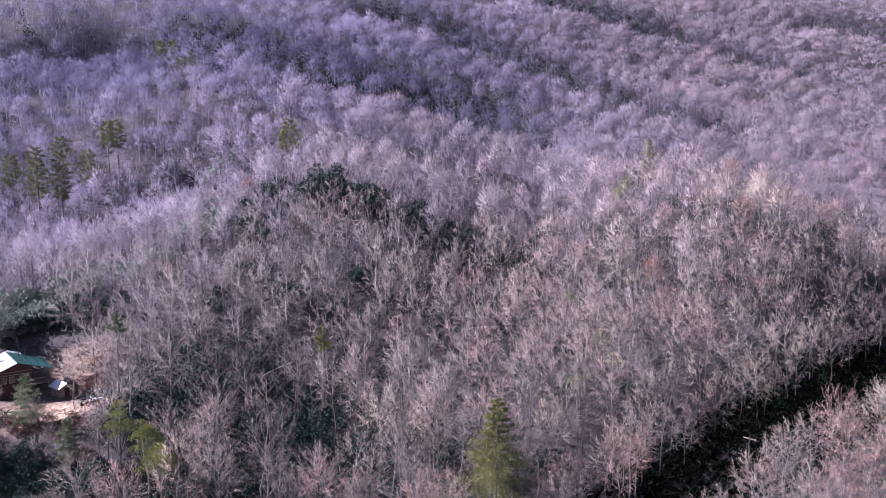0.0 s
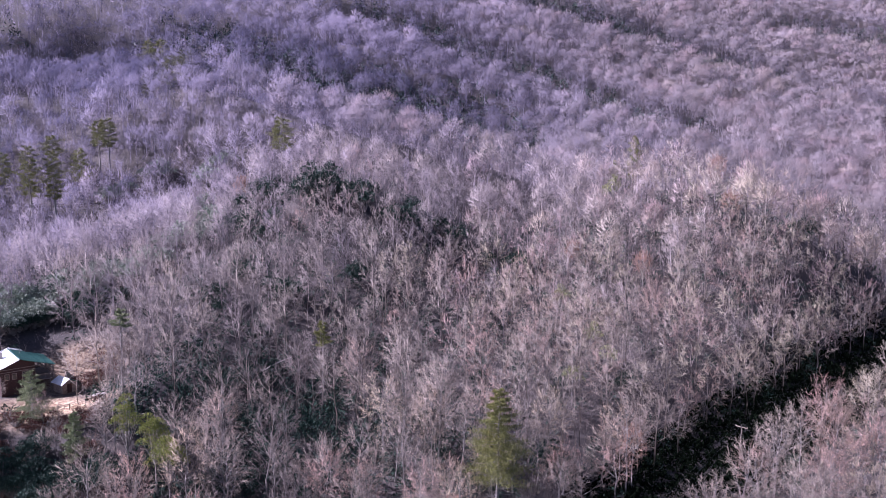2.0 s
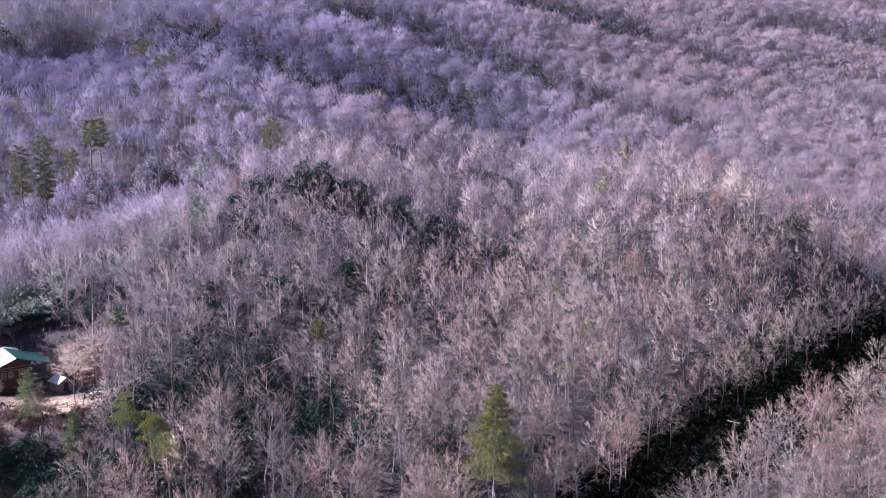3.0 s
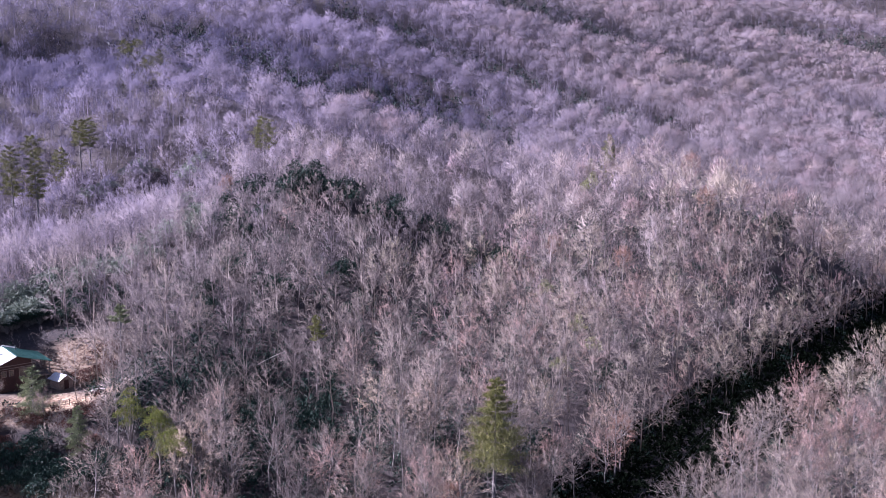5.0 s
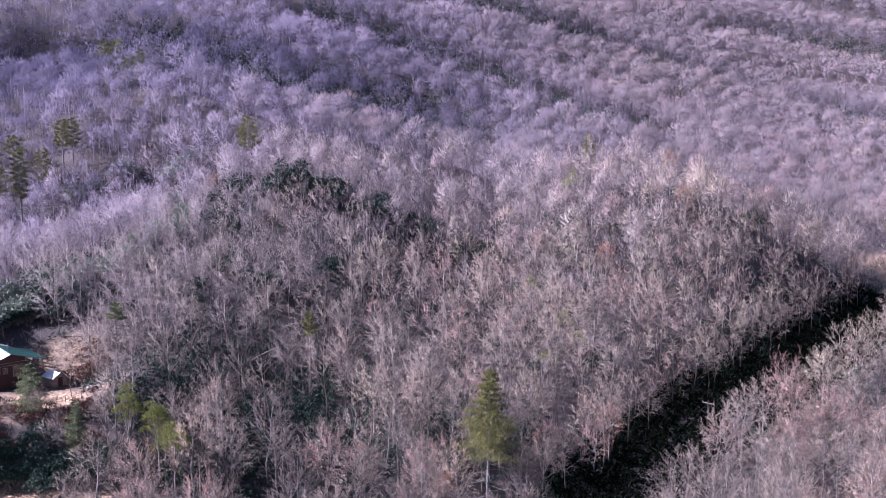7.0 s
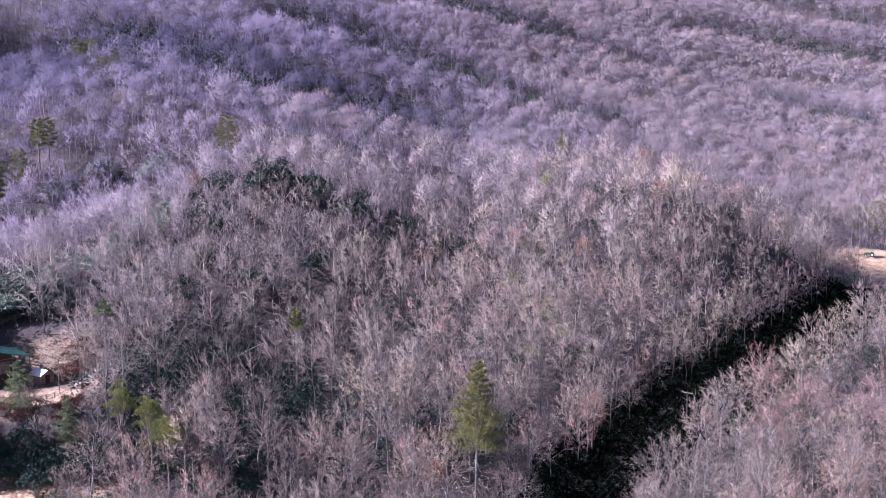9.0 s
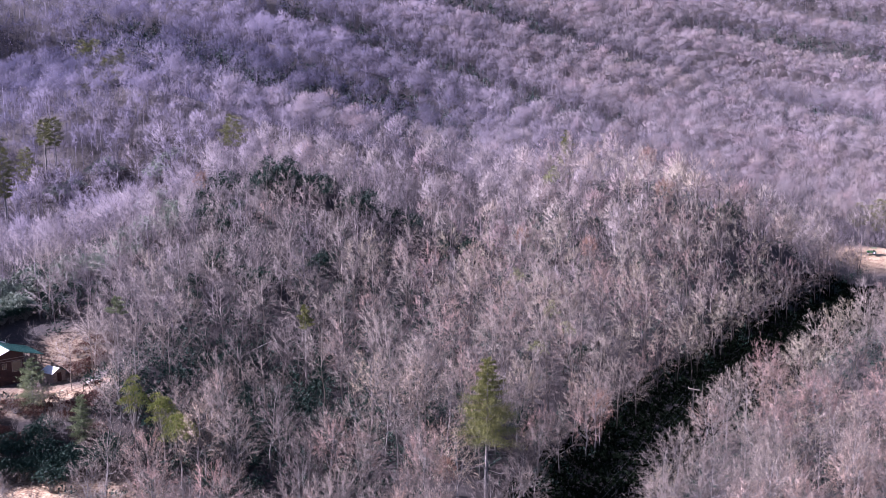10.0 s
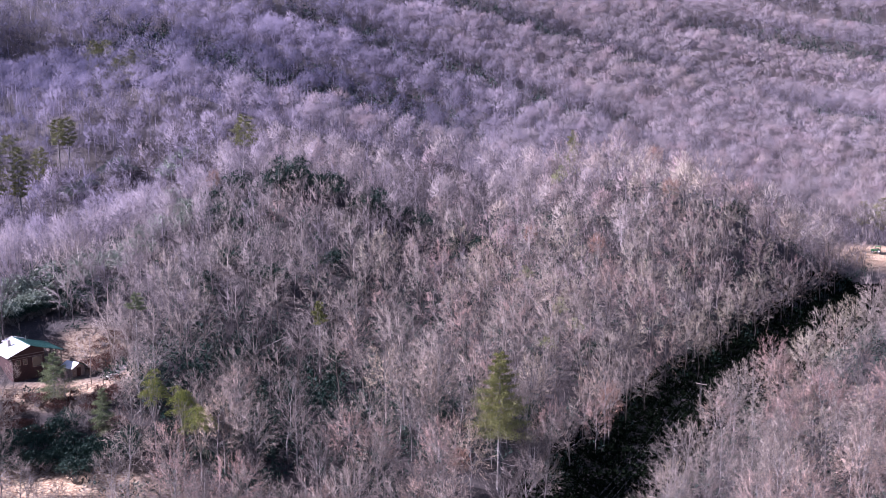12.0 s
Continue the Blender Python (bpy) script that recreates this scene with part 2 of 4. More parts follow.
def tri_mesh(name, verts, tris, mats, tint=None, smooth=False, normals=None, purplish=None):
    me = bpy.data.meshes.new(name)
    verts, tris = np.asarray(verts, np.float32), np.asarray(tris, np.int32)
    me.vertices.add(len(verts))
    me.vertices.foreach_set("co", verts.ravel())
    me.loops.add(tris.size)
    me.loops.foreach_set("vertex_index", tris.ravel())
    me.polygons.add(len(tris))
    k = tris.shape[1]
    me.polygons.foreach_set("loop_start", np.arange(0, tris.size, k, dtype=np.int32))
    me.polygons.foreach_set("use_smooth", np.full(len(tris), smooth))
    if tint is not None:
        a = me.attributes.new("tint", "FLOAT", "POINT")
        a.data.foreach_set("value", np.asarray(tint, np.float32))
    if purplish is not None:
        a = me.attributes.new("purplish", "FLOAT", "POINT")
        a.data.foreach_set("value", np.asarray(purplish, np.float32))
    me.update(calc_edges=True)
    if normals is not None:
        me.polygons.foreach_set("use_smooth", np.full(len(tris), True))
        me.normals_split_custom_set_from_vertices(np.asarray(normals, np.float32))
    for m in mats:
        me.materials.append(m)
    return me


def ground_material():
    """Leaf litter, with dirt and dry grass in the yard and the fields."""
    m, n, l, b = material("leaf_litter", 0.9)
    f, g, h = noise_tex(n, l, 2.2, 8), noise_tex(n, l, 0.12, 4), noise_tex(n, l, 7.0, 3)
    r = ramp(n, [(0.3, (0.03, 0.026, 0.027)), (0.55, (0.053, 0.044, 0.043)), (0.75, (0.09, 0.07, 0.064))])
    l.new(f, r.inputs[0])
    v = ramp(n, [(0.3, (0.7, 0.72, 0.75)), (0.7, (1.15, 1.1, 1.05))])
    l.new(g, v.inputs[0])
    litter = mix(n, l, "MULTIPLY", 1.0, r.outputs[0], v.outputs[0])
    a = n.new("ShaderNodeAttribute")
    a.attribute_name = "tint"
    bright = ramp(n, [(0.36, (0.16, 0.085, 0.052)), (0.48, (0.36, 0.24, 0.145)), (0.6, (0.52, 0.41, 0.27))])
    l.new(f, bright.inputs[0])
    l.new(mix(n, l, "MIX", a.outputs["Fac"], litter, bright.outputs[0]), b.inputs["Base Color"])
    bump(n, l, b, h, 0.8, 0.08)
    return m


def build_ground():
    xs = np.concatenate([np.linspace(-4000, -420, 12), np.linspace(-400, -170, 30), np.linspace(-165, 235, 151), np.linspace(240, 900, 60), np.linspace(960, 4500, 12)])
    ys = np.concatenate([np.linspace(-4000, -60, 14), np.linspace(-40, 60, 20), np.linspace(62, 330, 100), np.linspace(334, 1150, 60), np.linspace(1200, 4800, 12)])
    X, Y = np.meshgrid(xs, ys)
    Z = land(X, Y)
    edge = np.clip((np.maximum(np.maximum(-60 - Y, Y - 1150), np.maximum(np.abs(X) - 900, 0))) / 2500, 0, 1)
    Z = Z * (1 - edge) + edge * -10
    i = np.arange(X.size).reshape(X.shape)
    quads = np.stack([i[:-1, :-1], i[:-1, 1:], i[1:, 1:], i[1:, :-1]], -1).reshape(-1, 4)
    bare = np.zeros(X.shape)
    for cx, cy, rx, ry in ((-71, 159, 11, 6), (-66, 130, 16, 6), (161, 274, 13, 10), (-71, 178, 6, 6)):
        d = np.hypot((X - cx) / rx, (Y - cy) / ry)
        bare = np.maximum(bare, np.clip(1.6 - d, 0, 0.5 if cy == 178 else 1))
    ob = new("ground", tri_mesh("ground", np.stack([X, Y, Z], -1).reshape(-1, 3), quads, [ground_material()], bare.ravel(), True))
    tagged(ob, "wooded hillside ground covered with brown leaf litter", "ground", kind="structure")


build_ground()

# ---- bare trees ----
def unit(v):
    return v / np.linalg.norm(v, axis=-1, keepdims=True)


def slivers(rng, base, way, length, width, heart=None):
    """Flat tapering twigs: one triangle each, the flat side turned away from the crown's heart where one is given."""
    out = rng.normal(size=base.shape)
    if heart is not None:
        out = out * 0.6 + unit(base - np.asarray(heart) + 1e-4)
    n = unit(np.cross(way, out))
    w = (n * np.asarray(width)[:, None] * 0.5)
    V = np.stack([base - w, base + w, base + way * np.asarray(length)[:, None]], 1)
    if heart is not None:
        face = np.cross(V[:, 1] - V[:, 0], V[:, 2] - V[:, 0])
        turn = np.sum(face * (base - np.asarray(heart)), 1) < 0
        V[turn] = V[turn][:, [1, 0, 2]]
    V = V.reshape(-1, 3)
    return V, np.arange(len(V)).reshape(-1, 3)


def tube(points, radii, sides):
    """A tapering limb through the points."""
    P, V, T = np.asarray(points, float), [], []
    for i, p in enumerate(P):
        t = unit(P[min(i + 1, len(P) - 1)] - P[max(i - 1, 0)])
        a = unit(np.cross(t, (0.31, 0.95, 0.05)))
        b = np.cross(t, a)
        for k in range(sides):
            c = 2 * math.pi * k / sides
            V.append(p + radii[i] * (math.cos(c) * a + math.sin(c) * b))
    for i in range(len(P) - 1):
        for k in range(sides):
            a, b = i * sides + k, i * sides + (k + 1) % sides
            T += [(a, b, b + sides), (a, b + sides, a + sides)]
    return np.array(V), np.array(T)


def outward(V, heart, rng, rough=0.35, lift=0.0):
    """Normals of a crown's twigs: away from its heart, roughened, so that a crown is shaded as the mass of fine twigs that it is."""
    k = len(V) // 3 + 1
    return unit(unit(V - np.asarray(heart) + 1e-3) + [0, 0, lift] + np.repeat(rng.normal(size=(k, 3)), 3, 0)[:len(V)] * rough)


def join(bits):
    V, T, n = [], [], 0
    for v, t in bits:
        V.append(v), T.append(np.asarray(t) + n)
        n += len(v)
    return np.concatenate(V), np.concatenate(T)


def tree_shape(seed, H, R, low, limbs, subs, twigs, width, sides=3, wild=0.3, reach=0.9):
    """A leafless broadleaf tree with a rounded crown of upswept, forking branches: (trunk and limbs), (twigs)."""
    g = np.random.default_rng(seed)
    lean = g.normal(size=2) * 0.025 * H
    hs = np.linspace(0, 0.86, 5)
    axis = np.stack([lean[0] * hs ** 2, lean[1] * hs ** 2, hs * H], -1) + np.r_[np.zeros((1, 3)), g.normal(size=(4, 3)) * 0.012 * H * [1, 1, 0]]
    r0 = 0.0065 * H + 0.02
    wood = [tube(axis, r0 * np.array([1.25, 1.0, 0.8, 0.5, 0.2]), max(3, sides))]
    up = 0.56 * (1 - low) * H
    heart = np.array([lean[0] * 0.4, lean[1] * 0.4, H - up * 1.02])
    B, W, L, C = [], [], [], []
    for i in range(limbs):
        zz = 0.97 - 1.3 * (i + 0.5) / limbs
        th, q = 2.4 * i + g.uniform(-0.4, 0.4), g.uniform(0.62, 0.92)
        flat = math.sqrt(max(0.0, 1 - zz * zz))
        way = np.array([math.cos(th), math.sin(th), 0.0])
        end = heart + way * R * flat * q + [0, 0, up * zz * q]
        h0 = min(0.82, max(0.2, (end[2] - R * flat * g.uniform(0.35, 0.9)) / H - 0.06))
        start = np.array([np.interp(h0, hs, axis[:, 0]), np.interp(h0, hs, axis[:, 1]), h0 * H])
        mid = (start + end) / 2 + way * 0.14 * R - [0, 0, 0.03 * H] + g.normal(size=3) * 0.015 * H
        r = r0 * (1 - h0) * 0.8
        u4 = np.linspace(0, 1, 4 if sides > 3 else 3)[:, None]
        wood.append(tube((1 - u4) ** 2 * start + 2 * u4 * (1 - u4) * mid + u4 ** 2 * end, r * np.linspace(1, 0.25, len(u4)), 3))
        u = (np.linspace(0.32, 1.0, subs) + g.uniform(-0.06, 0.06, subs))[:, None]
        p = (1 - u) ** 2 * start + 2 * u * (1 - u) * mid + u ** 2 * end
        tan = unit((1 - u) * (mid - start) + u * (end - mid))
        out = unit(p - heart + [0, 0, 0.15 * up])
        d = unit(tan * 0.45 + out * 0.5 + [0, 0, 0.08] + g.normal(size=p.shape) * (wild + 0.1))
        far = R * g.uniform(0.26, 0.46, (subs, 1))
        bend = unit(d + out * 0.35 + [0, 0, 0.2] + g.normal(size=p.shape) * 0.25)
        knee = p + d * far * 0.55
        wood.append(slivers(g, p, d, far[:, 0] * 0.62, np.full(subs, r * 0.7)))
        wood.append(slivers(g, knee, bend, far[:, 0] * 0.6, np.full(subs, r * 0.42)))
        v = g.uniform(0.12, 1.05, (subs, twigs, 1))
        base = np.where(v < 0.55, p[:, None] + d[:, None] * far[:, None] * v, knee[:, None] + bend[:, None] * far[:, None] * (v - 0.55))
        ways = unit(np.where(v < 0.55, d[:, None], bend[:, None]) * 0.5 + out[:, None] * 0.42 + [0, 0, 0.1] + g.normal(size=base.shape) * wild)
        n = subs * twigs
        B.append(base.reshape(-1, 3)), W.append(ways.reshape(-1, 3)), L.append(g.uniform(0.45, 1.1, n) * reach), C.append(g.uniform(0.6, 1.4, n) * width)
    return join(wood), slivers(g, np.concatenate(B), np.concatenate(W), np.concatenate(L), np.concatenate(C), heart)


def dome_tree(seed, H, R, twigs, width, low=0.38):
    """A leafless tree for the distance: a stem, a few limbs and a dome of upswept twigs. Last, the number of corners that are wood."""
    g = np.random.default_rng(seed)
    up = (1 - low) * H * 0.55
    c = np.array([0, 0, H - up])
    d = unit(g.normal(size=(twigs, 3)) * [1, 1, 0.9] + [0, 0, 0.5])
    lump = 1 + 0.14 * np.sin(3 * np.arctan2(d[:, 1], d[:, 0]) + seed) + 0.1 * np.sin(d[:, 2] * 7 + seed)
    p = c + d * (lump * g.uniform(0.45, 1.0, twigs) ** 0.5)[:, None] * [R, R, up]
    way = unit(d * 0.8 + [0, 0, 0.35] + g.normal(size=d.shape) * 0.38)
    size = R * g.uniform(0.26, 0.52, twigs)
    k = 6
    th = np.arange(k) * 2.4
    e = np.stack([R * 0.7 * np.cos(th), R * 0.7 * np.sin(th), H * (0.7 + 0.03 * np.arange(k) % 0.2)], -1)
    s = np.zeros((k, 3))
    s[:, 2] = H * np.linspace(0.3, 0.55, k)
    L = np.linalg.norm(e - s, axis=1)
    wood = [tube([(0, 0, -0.5), (0.1, 0, H * 0.75)], [0.011 * H, 0.004 * H], 3), slivers(g, s, (e - s) / L[:, None], L, np.full(k, 0.22))]
    return join(wood), slivers(g, p - way * size[:, None] * 0.8, way, size, width * g.uniform(0.6, 1.4, twigs), c - [0, 0, 0.3 * up])


def clearing(x, y, pad=0.0):
    """Where no tree stands: the valley floor, the yard and house, the fields, and gaps opened to fit the camera's view
    or let in sun.
    """
    d, share = to_valley(x - 1.6, y + 1.6)
    if d < 8.9 + pad and share < 0.96:
        return True
    for cx, cy, rx, ry in ((-86, 190, 6, 9), (-80, 182, 5, 5), (8, 132, 4.5, 8), (-42.5, 256, 2, 3), (-51, 137, 2.5, 6), (-43, 130, 3, 6),
                           (-82, 202, 5, 6), (-74, 211, 5, 6), (-68, 220, 4, 5), (-66, 231, 3, 5),
                           (-80, 170, 9, 9), (-95, 171, 13, 8), (-74, 159, 10, 5), (-68, 147, 9, 8), (-64, 137, 12, 8), (-37, 170, 4, 6), (-66, 119, 10, 6), (-71, 168, 5, 4), (-67, 176, 3, 4), (-66, 130, 15, 5), (164, 279, 13, 9), (158, 267, 10, 10), (95, 161, 9, 6), (-84, 158, 6, 4), (-66, 156, 5, 6), (-64, 150, 5, 6), (-68, 167, 4, 4), (-70.5, 177, 5, 6), (98, 165, 7, 6), (-89, 339, 3.5, 6), (-96, 342, 4, 6), (-105, 363, 5, 6), (-104, 344, 3, 5), (-45.5, 273, 3, 6), (104, 172, 5, 5), (-79, 150, 6, 4.5), (-108, 192, 16, 11)):
        if ((x - cx) / (rx + pad)) ** 2 + ((y - cy) / (ry + pad)) ** 2 < 1:
            return True
    return False


def seen(x, y):
    return -0.49 * y - 22 < x < 0.66 * y + 14


def part(name, mesh, parent, label=""):
    ob = new(name, mesh)
    ob.parent = parent
    if label:
        tagged(ob, label)
    return ob


def scatter(rng, y0, y1, step):
    """Uneven planting between two lines across the view."""
    spots = []
    y = y0
    while y < y1:
        x = -0.49 * y - 22 + rng.uniform(0, step)
        while x < 0.66 * y + 14:
            px, py = x + rng.uniform(-0.42, 0.42) * step, y + rng.uniform(-0.42, 0.42) * step
            gap = 0.5 * math.sin(px / 7.3 + 1.7 * math.sin(py / 11)) * math.sin(py / 8.1 + 1.3 * math.sin(px / 13)) + 0.55 * math.exp(-((px + 32) / 26) ** 2 - ((py - 158) / 26) ** 2)
            if rng.uniform() < gap - (0.18 if py < 250 else 0.3):
                x += step
                continue
            if not clearing(px, py) and py < (588 + 0.75 * px if px > 0 else 588 + 0.9 * px):
                spots.append((px, py))
            x += step
        y += step * 0.92
    return spots


def stature(x, y):
    """Trees stay lower on the knoll's top, scaled to fit the camera's view."""
    return 1.0 - 0.32 * math.exp(-((x + 25) / 38) ** 2 - ((y - 240) / 32) ** 2)


rng = np.random.default_rng(7)
NEAR_LIMIT = 158.0
near_kinds = []
for k in range(9):
    H = (16, 14.5, 17.5, 14, 15.5, 12, 16.5, 15, 13)[k]
    wood, fine = tree_shape(20 + k, H, H * (0.26, 0.29, 0.25, 0.3, 0.265, 0.3, 0.265, 0.26, 0.29)[k], (0.36, 0.32, 0.4, 0.32, 0.38, 0.3, 0.36, 0.38, 0.32)[k], 16, 10, 11, 0.036 if k < 5 else 0.034, 4, 0.4 if k % 2 else 0.5, 1.05)
    near_kinds.append((tri_mesh("trunk", *wood, [M_BARK], None, True), tri_mesh("crown", *fine, [M_RED_TWIG if k in (3, 4) else M_TWIG if k < 3 else M_DARK_TWIG], None, True, outward(fine[0], (0, 0, H * 0.5), rng, 0.45))))
protos = {}
LABELS = ["leafless grey-barked broadleaf tree on the wooded slope", "bare winter hardwood with a wide fan of pale branches", "tall slender leafless tree with fine purplish twigs"]
near_spots = scatter(rng, 97, NEAR_LIMIT, 5.3)
# young trees below the yard, where the view is open
low_spots = [(cx + rng.uniform(-9, 9), cy + rng.uniform(-7, 7)) for cx, cy in ((-66, 145), (-75, 148), (-62, 118), (-70, 119), (-57, 150)) for k in range(9)]
near_spots += [(x, y) for x, y in low_spots if rng.uniform() < 0.6]
low_spots += [(-61.5, 179), (-64, 181), (-86, 163.5), (-83.5, 162.5), (-88, 161), (-85, 160), (-80.5, 162.8), (-63.5, 172), (-62, 168)]
near_spots += low_spots[-9:]
for x, y in near_spots:
    # Dark-twigged kinds crowd the left, painting the hill's shade there.
    k = int(rng.integers(5, 9) if rng.uniform() < (0.92 if x < -15 else 0.6 if x < 0 else 0.42) else rng.integers(0, 5))
    s = rng.uniform(0.75, 1.1) * stature(x, y) * (0.42 if (x, y) in low_spots else 1.0)
    m = pose(x, y, ground_z(x, y) - 0.15, rng.normal() * 2, rng.normal() * 2, rng.uniform(0, 360))
    if k not in protos:
        tree = new("bare_tree")
        part("trunk", near_kinds[k][0], tree)
        part("crown", near_kinds[k][1], tree)
        tagged(tree, LABELS[k % 3], "tree", "bare trees of the near slope")
        tree.matrix_basis = m @ Matrix.Scale(s, 4)
        protos[k] = tree
    else:
        ob = copy_thing(protos[k], m)
        ob.scale = (s, s, s * rng.uniform(0.92, 1.08))


def tree_tint(x, y, rng):
    """Dark grey to pale at random; slopes in the sun, as the spur above the valley, are painted paler, shaded ones
    darker.
    """
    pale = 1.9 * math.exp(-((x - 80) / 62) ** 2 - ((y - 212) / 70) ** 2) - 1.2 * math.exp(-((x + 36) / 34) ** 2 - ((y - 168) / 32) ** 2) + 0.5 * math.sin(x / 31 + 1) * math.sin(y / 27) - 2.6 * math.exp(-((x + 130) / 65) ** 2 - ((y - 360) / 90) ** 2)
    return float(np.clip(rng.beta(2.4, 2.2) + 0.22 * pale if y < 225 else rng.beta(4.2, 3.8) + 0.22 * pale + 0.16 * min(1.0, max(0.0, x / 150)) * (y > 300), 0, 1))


def woodland(name, label, spots, kinds, rng, rough, lean_out=0.012, lift=0.0, vary=(0.75, 1.15), twigs=M_WOODS):
    """Many trees in one mesh, each with its own tint."""
    Vs, Ts, Ns, tints, purples, n = [], [], [], [], [], 0
    stem = [np.arange(len(wood[0]) + len(fine[0])) < len(wood[0]) for wood, fine in kinds]
    kinds = [join(pair) for pair in kinds]
    norms = [outward(V, (0, 0, V[:, 2].max() * 0.5), rng, rough, lift) for V, T in kinds]
    X, Y = np.array(spots).T
    Zs = land(X, Y)
    falls = np.stack([land(X - 5, Y) - land(X + 5, Y), land(X, Y - 5) - land(X, Y + 5), 0 * X], -1) * lean_out
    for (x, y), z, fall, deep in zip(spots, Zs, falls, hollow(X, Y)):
        # Fewer trees stand in the painted shade belts.
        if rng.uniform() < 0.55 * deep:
            continue
        k = int(rng.integers(len(kinds)))
        (V, T), N = kinds[k], norms[k]
        a, s = rng.uniform(0, 2 * math.pi), rng.uniform(*vary) * stature(x, y)
        c, d = math.cos(a), math.sin(a)
        P = np.stack([s * (V[:, 0] * c - V[:, 1] * d) + x, s * (V[:, 0] * d + V[:, 1] * c) + y, V[:, 2] * s * rng.uniform(0.92, 1.08) + z - 0.2], -1)
        # Crown tint is darkened in hollows as shade, lightened on crests as sunlight.
        Vs.append(P), Ts.append(T + n), tints.append(np.where(stem[k], rng.uniform(0.1, 0.5), tree_tint(x, y, rng) * (1 - 0.92 * deep)))
        Ns.append(unit(np.stack([N[:, 0] * c - N[:, 1] * d, N[:, 0] * d + N[:, 1] * c, N[:, 2]], -1) + fall))
        # Painted haze grows with distance, and is stronger on the left.
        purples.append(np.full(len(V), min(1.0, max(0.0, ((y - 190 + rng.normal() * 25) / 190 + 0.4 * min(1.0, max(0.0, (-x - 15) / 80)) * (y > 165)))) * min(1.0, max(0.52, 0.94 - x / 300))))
        n += len(V)
    ob = new(name, tri_mesh(name, np.concatenate(Vs), np.concatenate(Ts), [twigs], np.concatenate(tints), True, np.concatenate(Ns), np.concatenate(purples)))
    tagged(ob, label, "forest", kind="stuff")


mid_kinds = [tree_shape(60 + k, H, H * w, lo, 11, 8, 9, 0.052, 3, 0.45, 1.2) for k, (H, w, lo) in enumerate(((15.5, 0.27, 0.36), (14, 0.29, 0.33), (16.5, 0.255, 0.38), (15, 0.275, 0.35), (13, 0.3, 0.32), (17, 0.25, 0.4)))]
back_kinds = [tree_shape(70 + k, H, H * w, lo, 8, 7, 7, 0.08, 3, 0.5, 1.3) for k, (H, w, lo) in enumerate(((15.5, 0.27, 0.36), (14, 0.29, 0.33), (16.5, 0.26, 0.38), (13, 0.3, 0.32), (15, 0.28, 0.36)))]
back_kinds += [dome_tree(75 + k, H, R, 320, 0.16, 0.3) for k, (H, R) in enumerate(((14, 4.0), (15.5, 4.3)))]
ridge_kinds = [dome_tree(85 + k, H, R, 240, 0.28, 0.42) for k, (H, R) in enumerate(((15, 4.3), (13.5, 4.0), (16, 4.6), (14, 4.2), (15.5, 3.9)))]
far_kinds = [dome_tree(80 + k, H, R, 175, 0.38, 0.45) for k, (H, R) in enumerate(((15, 4.8), (13.5, 4.4), (16, 5.2), (14, 4.8), (15.5, 4.4), (13, 4.5)))]
last_kinds = [dome_tree(90 + k, H, R, 92, 0.68, 0.45) for k, (H, R) in enumerate(((15, 5.2), (13.5, 4.8), (16, 5.6), (14, 5.0)))]
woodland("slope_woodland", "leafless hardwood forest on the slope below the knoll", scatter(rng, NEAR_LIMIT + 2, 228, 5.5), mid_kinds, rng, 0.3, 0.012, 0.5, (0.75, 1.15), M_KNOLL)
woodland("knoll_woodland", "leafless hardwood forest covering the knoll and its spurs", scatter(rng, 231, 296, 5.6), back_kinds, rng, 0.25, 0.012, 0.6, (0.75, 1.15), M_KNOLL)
woodland("ridge_woodland", "leafless hardwood forest on the ridge behind the knoll, haze painted in lavender", scatter(rng, 298, 396, 5.5), ridge_kinds, rng, 0.12, 0.05, 1.2, (0.78, 1.15), M_FAR)
woodland("mountain_woodland", "leafless hardwood forest covering the mountainside, haze painted in lavender", scatter(rng, 399, 560, 5.5), far_kinds, rng, 0.1, 0.05, 1.2, (0.78, 1.15), M_FAR)
woodland("upper_woodland", "leafless hardwood forest on the upper mountainside, haze painted in lavender", scatter(rng, 564, 960, 6.3), last_kinds, rng, 0.1, 0.05, 1.2, (0.78, 1.15), M_FAR)


# Trees added outside the view to throw shade onto the left slope.
edge_rng = np.random.default_rng(12)
edge_spots = [(x, y) for y in np.arange(92, 262, 6.0) for x in -0.49 * y - 25 - np.arange(0, 42, 6.0) + edge_rng.uniform(-2, 2, 7)]
# Lanes stay open so that the sun reaches the yard and the field.
edge_spots = [(x, y) for x, y in edge_spots if not clearing(x, y) and not -17 < (x + 75) * 0.24 + (y - 165) * 0.97 < 40 and abs((x + 62) * 0.24 + (y - 130) * 0.97) > 9]
woodland("edge_woodland", "leafless trees added out of view to shade the left slope", edge_spots, back_kinds, edge_rng, 0.25, twigs=M_KNOLL)


